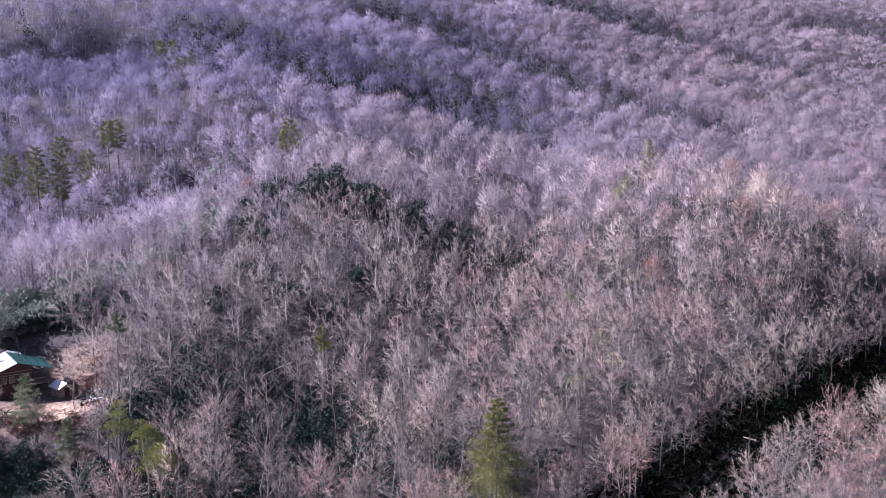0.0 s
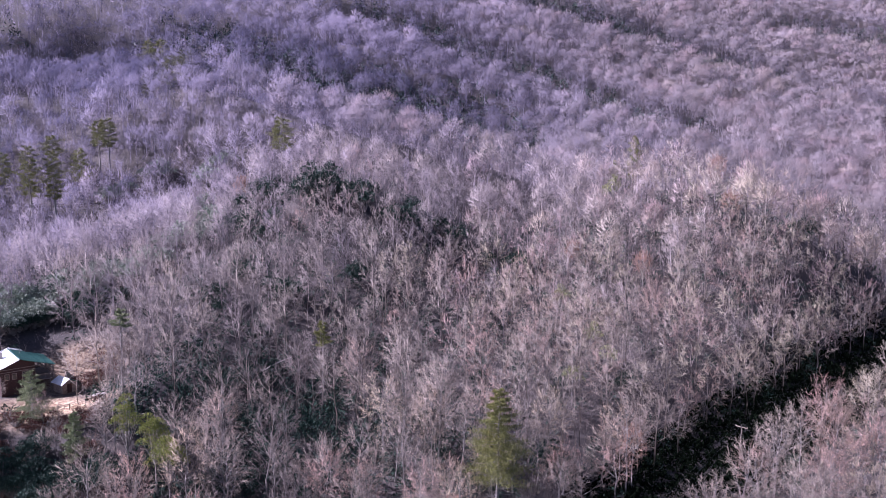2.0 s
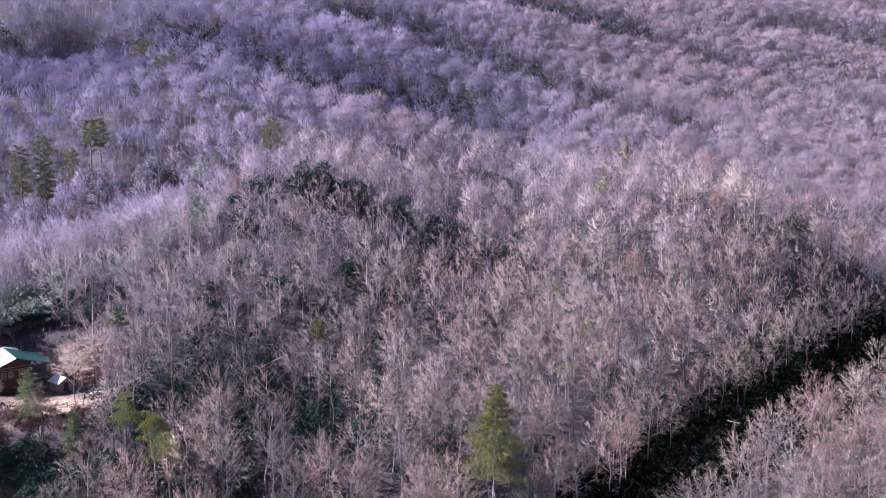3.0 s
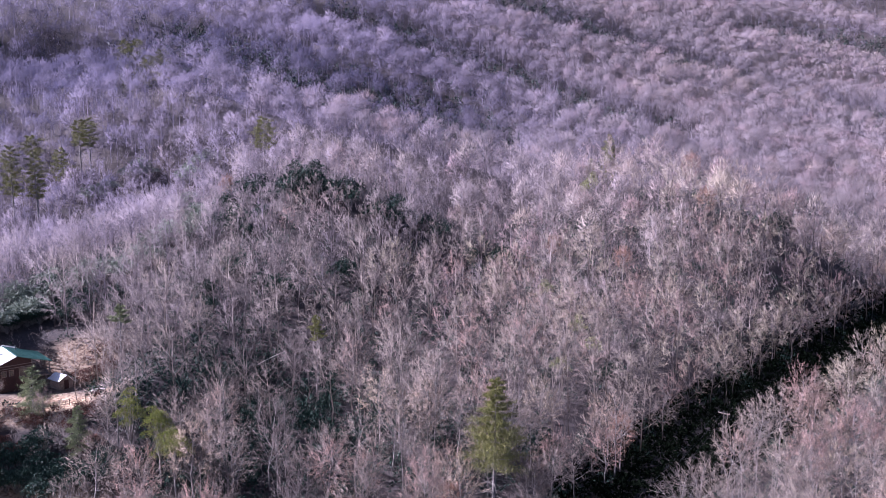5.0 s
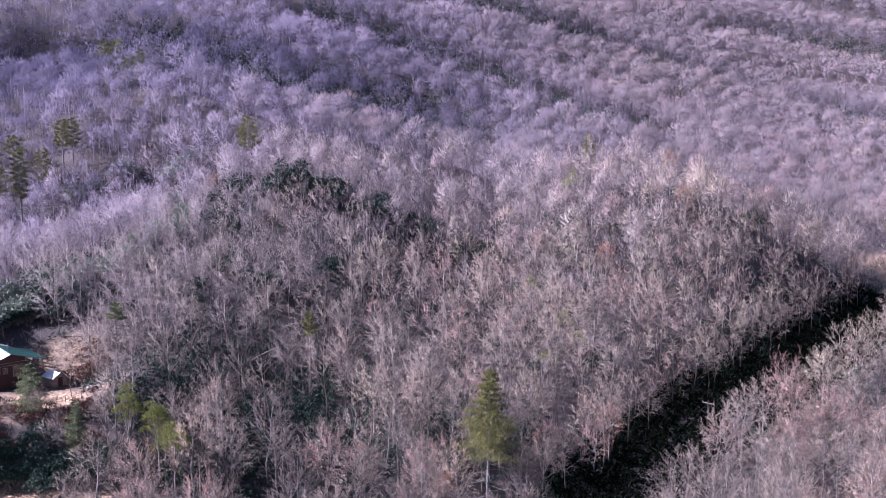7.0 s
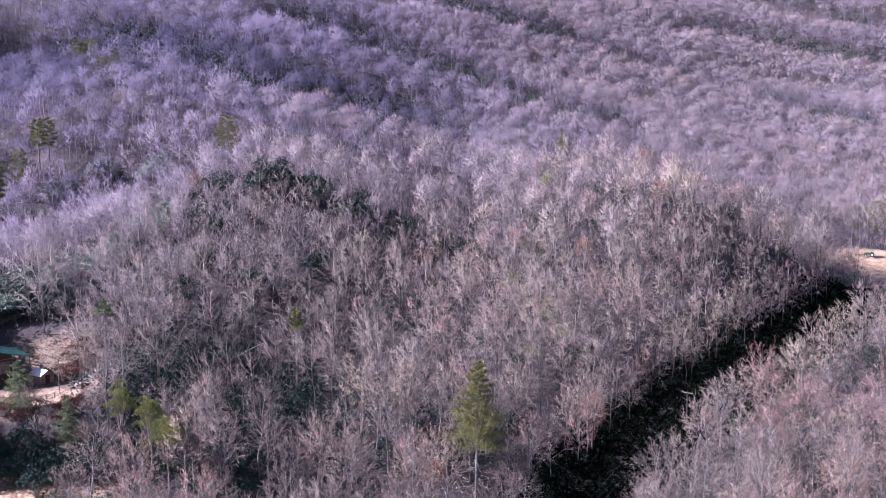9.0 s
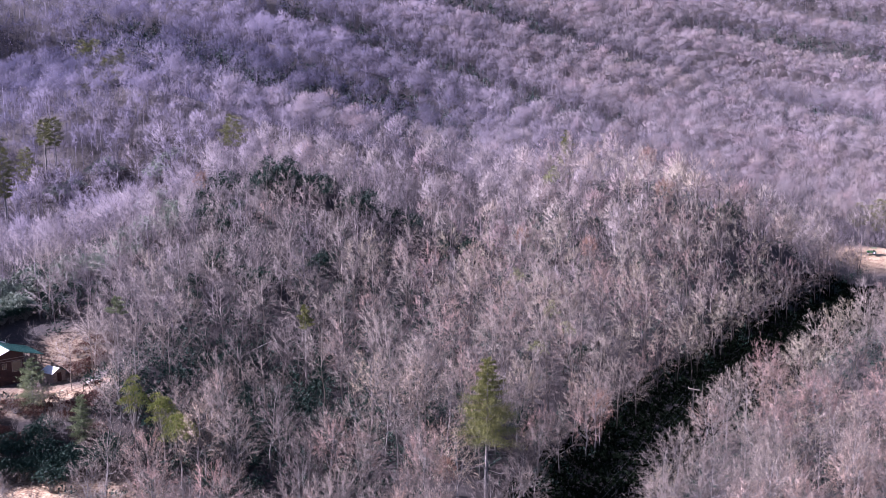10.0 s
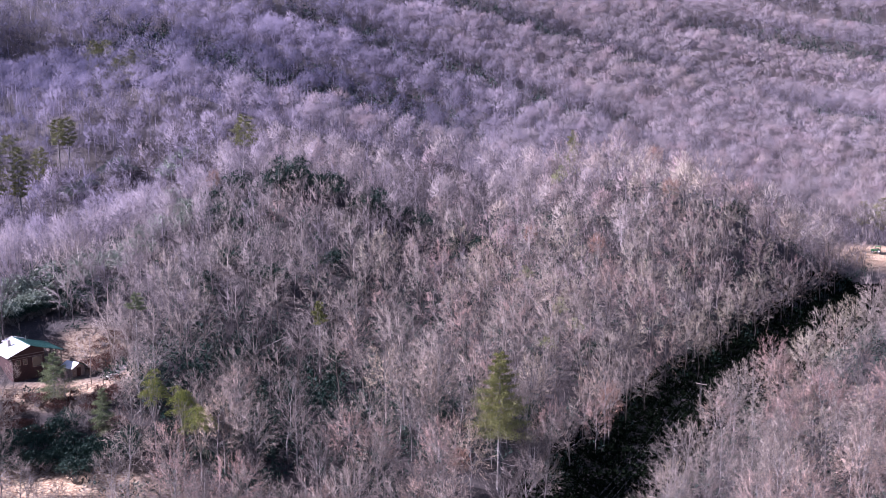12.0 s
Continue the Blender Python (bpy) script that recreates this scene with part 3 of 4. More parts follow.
# ---- saplings and brush under the trees ----
def brush():
    bits, sizes, counts = [], [], []
    g = np.random.default_rng(31)
    spots = [(x, y, 1.0) for y in np.arange(100, 212, 3.5) for x in np.arange(-0.49 * y - 20, 0.66 * y + 12, 3.6)]
    spots += [(x, y, 2.0) for y in np.arange(212, 335, 4.6) for x in np.arange(-0.49 * y - 20, 0.66 * y + 12, 4.8)]
    spots += [(x, y, 2.2) for y in np.arange(335, 720, 7.5) for x in np.arange(-0.49 * y - 20, 0.66 * y + 12, 7.5) if y < 600 + 0.8 * x]
    spots = np.array(spots) + g.uniform(-1.6, 1.6, (len(spots), 3)) * [1, 1, 0]
    for (x, y, s), z, d in zip(spots, land(spots[:, 0], spots[:, 1]), to_valley(spots[:, 0], spots[:, 1])[0]):
        if d < 11.5 or any(((x - cx) / rx) ** 2 + ((y - cy) / ry) ** 2 < 1 for cx, cy, rx, ry in ((-80, 171, 9, 9), (-70, 161.5, 10, 4), (-71, 168, 4, 4), (-64, 130, 12, 3.5), (164, 278, 9, 6))):
            continue
        n = 11 if y < 212 else 22 if y < 335 else 14
        counts.append(3 * n)
        base = np.array([x, y, z]) + g.normal(size=(n, 3)) * [0.7, 0.7, 0] * s + [0, 0, 0.6] * g.uniform(0, 3, (n, 1)) * s
        way = unit(g.normal(size=(n, 3)) * 0.45 + [0, 0, 0.9])
        bits.append(slivers(g, base, way, g.uniform(0.8, 2.4, n) * s, g.uniform(0.03, 0.07, n) * s))
        sizes.append(y)
    V, T = join(bits)
    # Nearer brush is tinted darker to imitate shade under the trees.
    tint = np.repeat(np.where(np.array(sizes) > 212, 0.8, 0.5) * g.uniform(size=len(bits)), counts)
    # Distant brush takes the lavender haze too.
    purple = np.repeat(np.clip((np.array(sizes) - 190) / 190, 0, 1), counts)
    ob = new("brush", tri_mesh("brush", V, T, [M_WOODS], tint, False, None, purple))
    tagged(ob, "bare saplings and brush under the trees", "brush", kind="stuff")


brush()


def laurel():
    """Low dark-leaved understory scattered under the bare trees, thickened to imitate the black shade between them."""
    g = np.random.default_rng(52)
    bits = []
    for y in np.arange(100, 262, 3.4):
        for x in np.arange(-0.49 * y - 18, 0.66 * y + 10, 3.6):
            x1, y1 = x + g.uniform(-2, 2), y + g.uniform(-2, 2)
            gloom = math.sin(x1 / 19 + 2) * math.sin(y1 / 23) + (0.5 if x1 < 15 else 0.15) + 1.2 * math.exp(-((x1 + 40) / 22) ** 2 - ((y1 - 168) / 26) ** 2)
            if g.uniform() > 0.6 + 0.4 * gloom or clearing(x1, y1):
                continue
            n = 46
            o = unit(g.normal(size=(n, 3)))
            o[:, 2] = np.abs(o[:, 2])
            base = np.array([x1, y1, ground_z(x1, y1) + 0.2]) + o * g.uniform(0.7, 1.0, (n, 1)) * [1.7, 1.7, g.uniform(1.4, 3.6) + max(0.0, gloom - 0.8)]
            bits.append(slivers(g, base, unit(o + g.normal(size=(n, 3)) * 0.6), g.uniform(0.4, 0.75, n), g.uniform(0.2, 0.35, n)))
    # Extra clumps that stand in for a deeply shaded patch of slope.
    for x1, y1 in zip(g.normal(-33, 19, 420), g.normal(156, 19, 420)):
        if not clearing(x1, y1):
            n = 70
            o = unit(g.normal(size=(n, 3)))
            o[:, 2] = np.abs(o[:, 2])
            base = np.array([x1, y1, ground_z(x1, y1)]) + o * g.uniform(0.6, 1.0, (n, 1)) * [1.9, 1.9, g.uniform(1.5, 4.2)]
            bits.append(slivers(g, base, unit(o + g.normal(size=(n, 3)) * 0.6), g.uniform(0.4, 0.8, n), g.uniform(0.22, 0.4, n)))
    # Evergreens of the hollows, grown thick so the belts look shaded.
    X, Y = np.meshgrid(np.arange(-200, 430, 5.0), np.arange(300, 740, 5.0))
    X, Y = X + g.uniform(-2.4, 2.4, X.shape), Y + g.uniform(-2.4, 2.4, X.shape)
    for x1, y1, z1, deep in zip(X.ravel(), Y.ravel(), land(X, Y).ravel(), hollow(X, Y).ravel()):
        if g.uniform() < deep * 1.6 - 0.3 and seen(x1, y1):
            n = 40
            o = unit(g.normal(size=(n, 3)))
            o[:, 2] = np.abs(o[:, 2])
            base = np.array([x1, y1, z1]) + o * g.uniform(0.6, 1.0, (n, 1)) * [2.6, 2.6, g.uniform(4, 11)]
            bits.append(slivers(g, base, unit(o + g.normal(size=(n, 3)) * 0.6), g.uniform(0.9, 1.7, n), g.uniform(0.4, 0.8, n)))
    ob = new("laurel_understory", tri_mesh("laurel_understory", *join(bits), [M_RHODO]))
    tagged(ob, "low dark evergreen laurel under the bare trees", "undergrowth", kind="stuff")


laurel()


# ---- evergreens ----
def pine_shape(seed, H, R, bare=0.3, tuft=34, droop=0.05, size=1.0, cone_like=True):
    """A pine: (trunk and limbs), (needles)."""
    g = np.random.default_rng(seed)
    hs = np.linspace(0, 1, 6)
    axis = np.stack([0.15 * np.sin(hs * 3 + seed), 0.15 * np.cos(hs * 2.3 + seed), hs * H], -1)
    wood = [tube(axis, (0.013 * H + 0.03) * (1.05 - hs), 6)]
    B, W, L = [], [], []
    n = int(H * (4.2 if cone_like else 2.9))
    for i in range(n):
        f = 0.10 + 0.88 * i / n
        p = np.array([np.interp(f, hs, axis[:, 0]), np.interp(f, hs, axis[:, 1]), f * H])
        top = (f - bare) / (1 - bare)
        reach = R * ((1.05 - top) ** 0.8 if cone_like else math.sin(math.pi * min(1, 0.22 + 0.76 * top)) ** 0.8 + 0.08) * g.uniform(0.55, 1.15) if top > 0 else R * g.uniform(0.55, 1.0)
        th = 2.4 * i + g.uniform(-0.4, 0.4)
        d = unit(np.array([math.cos(th), math.sin(th), 0.22 - droop * 6 * (1 - f)]))
        if top <= 0 and i % 3 == 0:
            continue
        end = p + d * reach
        mid = (p + end) / 2 + [0, 0, -0.06 * reach]
        wood.append(tube([p, mid, end], [0.06, 0.04, 0.012], 3))
        if top <= 0:
            continue
        k = int(tuft * (0.35 + 0.9 * reach / R))
        u = g.uniform(0.25 if cone_like else 0.45, 1.05, (k, 1))
        B.append(p * (1 - u) + end * u + g.normal(size=(k, 3)) * (0.17 if cone_like else 0.21) * reach * [1, 1, 0.4])
        W.append(unit(d * 0.6 + [0, 0, 0.35] + g.normal(size=(k, 3)) * 0.6))
        L.append(np.stack([g.uniform(0.3, 0.6, k) * size, g.uniform(0.045, 0.09, k) * size], -1))
    L = np.concatenate(L)
    return join(wood), slivers(g, np.concatenate(B), np.concatenate(W), L[:, 0], L[:, 1])


def evergreen(name, label, category, wood, fine, leaf, x, y, turn=0.0, group=""):
    ob = new(name)
    part("trunk", tri_mesh("trunk", *wood, [M_BARK], None, True), ob)
    part("crown", tri_mesh("crown", *fine, [leaf]), ob)
    tagged(ob, label, category, group)
    ob.matrix_basis = pose(x, y, ground_z(x, y) - 0.1, 0, 0, turn)
    return ob


PINES = [  # x, y, height of the tip, reach, share of bare trunk
    (8, 136, 16.2, 5.2, 0.4), (-70.2, 152.4, 14.8, 3.7, 0.10), (-45.5, 279.5, 55, 3.5, 0.5), (-101, 293, 54.5, 3.0, 0.6), (-104.5, 294.5, 54, 2.8, 0.6),
    (-108.5, 289, 45.4, 3.2, 0.4), (-116.5, 270, 47.5, 3.0, 0.5), (-121, 300, 49, 3.4, 0.55), (-109.7, 270, 46.4, 2.4, 0.5), (-130.5, 285, 44.5, 3.0, 0.5), (-104, 369, 83, 4.0, 0.2), (-109, 371, 83, 3.6, 0.2),
    (-88.8, 345, 78, 4.0, 0.15), (-95, 349, 76.2, 3.6, 0.1), (-97, 347, 71, 3.8, 0.1), (-105, 350, 68, 3.0, 0.1), (69, 316, 48, 2.6, 0.3), (60, 306, 40, 2.0, 0.3), (182, 301, 22, 4.0, 0.3), (180, 311, 20, 3.6, 0.3), (188, 294, 20, 4.0, 0.25),
    (-56.3, 157.7, 24.3, 1.9, 0.76), (-22.9, 172.8, 18.4, 1.9, 0.7), (-60, 143.5, 10.4, 2.7, 0.15)]
for i, (x, y, tip, reach, bare) in enumerate(PINES):
    H = tip - ground_z(x, y)
    wood, fine = pine_shape(200 + i, max(H, 7), reach, bare, (420 if reach > 4 else 240) if y < 200 else 170, 0.05, 1.0 if y < 200 else 1.25, y < 200)
    evergreen("pine_tree", "small bluish-green pine beside the yard fence" if i == 1 else "slender pale green pine among the bare trees" if i in (21, 23) else "tall yellow-green pine with bare lower limbs", "pine", wood, fine, M_BLUE_PINE if i in (1, 21, 23) else M_PINE, x, y, 40 * i, "pines")


def bush_shape(seed, H, R, leaves, size, stem=0.15):
    """A broad evergreen: (stems), (leaves in clumps)."""
    g = np.random.default_rng(seed)
    wood, B, W, L = [], [], [], []
    n = 9 if leaves < 2000 else 17
    foot = np.array([0.0, 0.0, 0.0])
    if stem > 0.3:
        foot = np.array([0.0, 0.0, H * stem * 0.9])
        wood.append(tube([(0, 0, 0), foot], [0.16, 0.1], 6))
    for i in range(n):
        th, q = 2.4 * i, math.sqrt((i + 0.5) / n)
        c = np.array([R * 0.75 * q * math.cos(th), R * 0.75 * q * math.sin(th), H * (stem + (0.85 - stem) * (1 - 0.55 * q * q) * g.uniform(0.75, 1.05))])
        wood.append(tube([foot + [0.1 * math.cos(th), 0.1 * math.sin(th), 0], (foot * 0.45 + c * 0.55) * [1.05, 1.05, 1], c], [0.07, 0.05, 0.02], 3))
        k = leaves // n
        o = unit(g.normal(size=(k, 3)))
        o[:, 2] = np.abs(o[:, 2]) * 0.9 - 0.25
        B.append(c + o * R * 0.42 * g.uniform(0.6, 1.1, (k, 1)))
        W.append(unit(o + g.normal(size=(k, 3)) * 0.6))
        L.append(np.stack([g.uniform(0.7, 1.3, k) * size, g.uniform(0.35, 0.6, k) * size], -1))
    L = np.concatenate(L)
    return join(wood), slivers(g, np.concatenate(B), np.concatenate(W), L[:, 0], L[:, 1])


# thickets: where, and how many of the shrubs within which reach
THICKETS = [(-87, 192, 5, 7), (-80, 195, 4.5, 11), (-79, 202, 4, 5), (-88, 189, 4, 8), (-76, 195, 4, 8), (-46, 231, 4, 5), (-35, 236, 3, 4), (-31, 246, 3.5, 5), (-22, 243, 4, 4), (-16, 237, 4, 4), (-5, 237, 4, 4), (2.3, 242, 3, 5), (-19, 237, 4, 3),
            (-43, 252, 4, 6), (-48, 244, 4, 4), (-44, 211, 2, 2), (-48, 199.5, 2.5, 3), (-35, 204, 2, 3), (-19, 211, 2, 2), (20, 234, 2, 2), (14, 231, 2, 2), (-67, 140.5, 6, 13), (-63, 135.5, 5, 12), (-57, 139, 4, 7), (-73, 137, 4, 6), (100, 254, 4, 5), (112, 268, 4, 3),
            (38, 185, 2, 2), (20, 153, 4, 6), (-47, 153, 3, 3), (-37, 171, 4, 7), (-70, 200, 5, 4)]
bush_kinds = [bush_shape(300 + k, 3.6 + 0.5 * k, 2.1 + 0.2 * k, 760, 0.34) for k in range(3)]
bush_meshes = [(tri_mesh("trunk", *w, [M_BARK]), tri_mesh("crown", *f, [M_RHODO])) for w, f in bush_kinds]
first = {}
for cx, cy, reach, count in THICKETS:
    for j in range(count):
        a, q = rng.uniform(0, 6.28), reach * (1.5 if cy > 200 else 1.0) * math.sqrt(rng.uniform())
        x, y = cx + q * math.cos(a), cy + q * math.sin(a)
        k = int(rng.integers(3))
        s = rng.uniform(0.8, 1.3) * (1.3 if y > 200 else 1.0)
        m = pose(x, y, ground_z(x, y) - 0.1, 0, 0, rng.uniform(0, 360))
        if k not in first:
            first[k] = new("evergreen_shrub")
            part("trunk", bush_meshes[k][0], first[k])
            part("crown", bush_meshes[k][1], first[k])
            tagged(first[k], "dark glossy-leaved evergreen shrub in a hillside thicket", "shrub", "evergreen thickets")
            first[k].matrix_basis = m @ Matrix.Scale(s, 4)
        else:
            copy_thing(first[k], m).scale = (s, s, s)

# Shrubs that carry the painted glints.
GLINT_SPOTS = [(-82, 204, 5, 7), (-74, 213, 5, 6), (-68, 222, 4, 5), (-66, 234, 4, 4), (-86, 293, 5, 4), (-68, 290, 5, 4), (-98, 290, 4, 3), (-90, 197, 4, 6), (-95, 200, 4, 6), (-84, 193, 3, 3), (-91, 188, 4, 8), (-56, 237, 5, 5), (-63, 231, 5, 4), (-70, 273, 5, 4)]
pale_shrub = None
for cx, cy, reach, count in GLINT_SPOTS:
    for j in range(count):
        a, q, s = rng.uniform(0, 6.28), reach * math.sqrt(rng.uniform()), rng.uniform(1.2, 1.9)
        x, y = cx + q * math.cos(a), cy + q * math.sin(a)
        m = pose(x, y, ground_z(x, y) - 0.1, 0, 0, rng.uniform(0, 360))
        if pale_shrub is None:
            pale_shrub = new("pale_shrub")
            part("trunk", bush_meshes[0][0], pale_shrub)
            part("crown", tri_mesh("crown", *bush_kinds[1][1], [M_GLINT]), pale_shrub)
            tagged(pale_shrub, "evergreen shrub with sun glints painted in as pale grey-green leaves", "shrub", "pale shrubs")
            pale_shrub.matrix_basis = m @ Matrix.Scale(s, 4)
        else:
            copy_thing(pale_shrub, m).scale = (s, s, s)

for i, (x, y, H) in enumerate(((33, 193, 11), (35, 186, 10), (26, 176, 10), (29, 211, 10), (49, 262, 13), (52, 268, 11))):
    evergreen("lichened_tree", "small tree with pale yellow-green foliage among bare trees", "tree", *bush_shape(360 + i, H, 2.3, 520, 0.34, 0.35), M_MOSS, x, y, 55 * i, "pale yellow-green trees")


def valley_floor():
    """Evergreens added to fill the valley floor, too thick to tell apart, coloured near black in place of its deep
    shade.
    """
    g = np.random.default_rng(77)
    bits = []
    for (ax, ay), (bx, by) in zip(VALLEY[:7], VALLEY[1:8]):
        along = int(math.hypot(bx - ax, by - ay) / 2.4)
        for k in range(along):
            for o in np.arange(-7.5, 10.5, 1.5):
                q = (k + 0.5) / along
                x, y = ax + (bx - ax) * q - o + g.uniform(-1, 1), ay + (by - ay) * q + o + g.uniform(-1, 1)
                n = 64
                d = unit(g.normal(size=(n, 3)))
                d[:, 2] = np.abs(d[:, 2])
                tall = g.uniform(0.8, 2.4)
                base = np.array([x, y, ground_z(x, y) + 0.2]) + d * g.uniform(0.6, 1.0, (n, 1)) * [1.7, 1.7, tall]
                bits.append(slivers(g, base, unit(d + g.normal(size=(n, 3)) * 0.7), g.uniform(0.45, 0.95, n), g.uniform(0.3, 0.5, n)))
    ob = new("valley_shade_thicket", tri_mesh("valley_shade_thicket", *join(bits), [M_SHADE_LEAF]))
    tagged(ob, "evergreen thicket filling the valley floor, coloured near black as deep shade", "thicket", kind="stuff")


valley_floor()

for i, (x, y, H, R) in enumerate(((-50.9, 141.5, 15.4, 2.3), (-42.5, 134.5, 11.6, 2.9), (-45.8, 139, 14.2, 2.3))):
    evergreen("holly_tree", "yellow-green broadleaf evergreen tree among bare trees", "tree", *bush_shape(330 + i, H - ground_z(x, y), R * 1.1, 5400, 0.19, 0.36), M_HOLLY, x, y, 70 * i, "yellow-green trees")

for i, (x, y, s) in enumerate(((82, 268, 1.0), (77, 240, 0.9), (50, 221, 0.8), (-51, 245, 0.7), (33, 153, 0.85), (34, 230, 0.7), (1, 133, 0.6))):
    wood = tree_shape(400 + i, 15 * s, 3.0 * s, 0.4, 10, 4, 1, 0.05, 4)[0]
    fine = dome_tree(400 + i, 15.5 * s, 3.3 * s, 520, 0.09, 0.45)[1]
    evergreen("russet_tree", "small tree still holding withered russet leaves", "tree", wood, fine, M_RUSSET, x, y, 50 * i, "russet trees")


withered = None
withered_crown = tri_mesh("crown", *bush_shape(380, 2.0, 1.5, 420, 0.24)[1], [M_MAROON])
withered_trunk = tri_mesh("trunk", *bush_shape(380, 2.0, 1.5, 420, 0.24)[0], [M_BARK])
shrub_rng = np.random.default_rng(61)
for j in range(84):
    x, y = (shrub_rng.uniform(-82, -58), shrub_rng.uniform(142, 154.5)) if j < 64 else (shrub_rng.uniform(-72, -62), shrub_rng.uniform(171, 182))
    m, s = pose(x, y, ground_z(x, y) - 0.1, 0, 0, shrub_rng.uniform(0, 360)), shrub_rng.uniform(0.7, 1.35)
    if withered is None:
        withered = new("withered_shrub")
        part("trunk", withered_trunk, withered)
        part("crown", withered_crown, withered)
        tagged(withered, "low shrub with withered dark reddish-brown leaves near the yard", "shrub", "withered shrubs")
        withered.matrix_basis = m @ Matrix.Scale(s, 4)
    else:
        copy_thing(withered, m).scale = (s, s, s)

# a dark dead snag and a white-barked tree on the far spur
for x, y, H, mat, label in ((285, 545, 27, M_POLE, "tall dark dead snag standing above the far woods"), (279, 543, 17, M_STONE, "white-barked leafless tree standing in the far woods")):
    wood, fine = tree_shape(450 + int(H), H, H * 0.2, 0.5, 9, 4, 3, 0.12, 5)
    ob = new("dead_snag" if mat is M_POLE else "birch_tree")
    part("trunk", tri_mesh("trunk", *wood, [mat], None, True), ob)
    part("crown", tri_mesh("crown", *fine, [mat]), ob)
    tagged(ob, label, "tree")
    ob.matrix_basis = pose(x, y, ground_z(x, y) - 0.3)


# ---- the house and its yard ----
def box_into(bm, x0, x1, y0, y1, z0, z1):
    v = [bm.verts.new(p) for p in ((x0, y0, z0), (x1, y0, z0), (x1, y1, z0), (x0, y1, z0), (x0, y0, z1), (x1, y0, z1), (x1, y1, z1), (x0, y1, z1))]
    for f in ((0, 3, 2, 1), (4, 5, 6, 7), (0, 1, 5, 4), (1, 2, 6, 5), (2, 3, 7, 6), (3, 0, 4, 7)):
        bm.faces.new([v[i] for i in f])


def prism_into(bm, outline, y0, y1):
    """An upright outline in x and z, drawn out along y."""
    a = [bm.verts.new((x, y0, z)) for x, z in outline]
    c = [bm.verts.new((x, y1, z)) for x, z in outline]
    n = len(outline)
    bm.faces.new(a), bm.faces.new(c[::-1])
    for i in range(n):
        bm.faces.new((a[i], c[i], c[(i + 1) % n], a[(i + 1) % n]))


def made(name, bm, mat, parent, label="", bevel=0.0):
    if bevel:
        bmesh.ops.bevel(bm, geom=bm.edges[:], offset=bevel, segments=1, affect="EDGES")
    bmesh.ops.recalc_face_normals(bm, faces=bm.faces[:])
    me = bpy.data.meshes.new(name)
    bm.to_mesh(me)
    bm.free()
    me.materials.append(mat)
    return part(name, me, parent, label)


def boxes(name, mat, parent, *dims, label="", bevel=0.0):
    bm = bmesh.new()
    for d in dims:
        box_into(bm, *d)
    return made(name, bm, mat, parent, label, bevel)


def slab(x0, z0, x1, z1, thick):
    return [(x0, z0), (x1, z1), (x1, z1 - thick), (x0, z0 - thick)]


def roof_panel(parent, x0, z0, x1, z1, y0, y1, mat, label=""):
    bm = bmesh.new()
    prism_into(bm, slab(x0, z0, x1, z1, 0.10), y0, y1)
    roof = made("roof", bm, mat, parent, label)
    y = y0 + 0.3
    while y < y1:
        bm = bmesh.new()
        prism_into(bm, slab(x0, z0 + 0.045, x1, z1 + 0.045, 0.042), y - 0.02, y + 0.02)
        made("seam", bm, mat, roof)
        y += 0.9
    return roof


def window(parent, x, y, z, w, h):
    win = boxes("window", M_WOOD, parent, (x - w / 2 - 0.09, x - w / 2, y - 0.05, y + 0.02, z - 0.09, z + h + 0.09), (x + w / 2, x + w / 2 + 0.09, y - 0.05, y + 0.02, z - 0.09, z + h + 0.09),
                (x - w / 2, x + w / 2, y - 0.05, y + 0.02, z + h, z + h + 0.09), (x - w / 2, x + w / 2, y - 0.05, y + 0.02, z - 0.09, z), label="pale weathered window frame")
    boxes("pane", M_GLASS, win, (x - w / 2, x + w / 2, y - 0.025, y - 0.005, z, z + h))


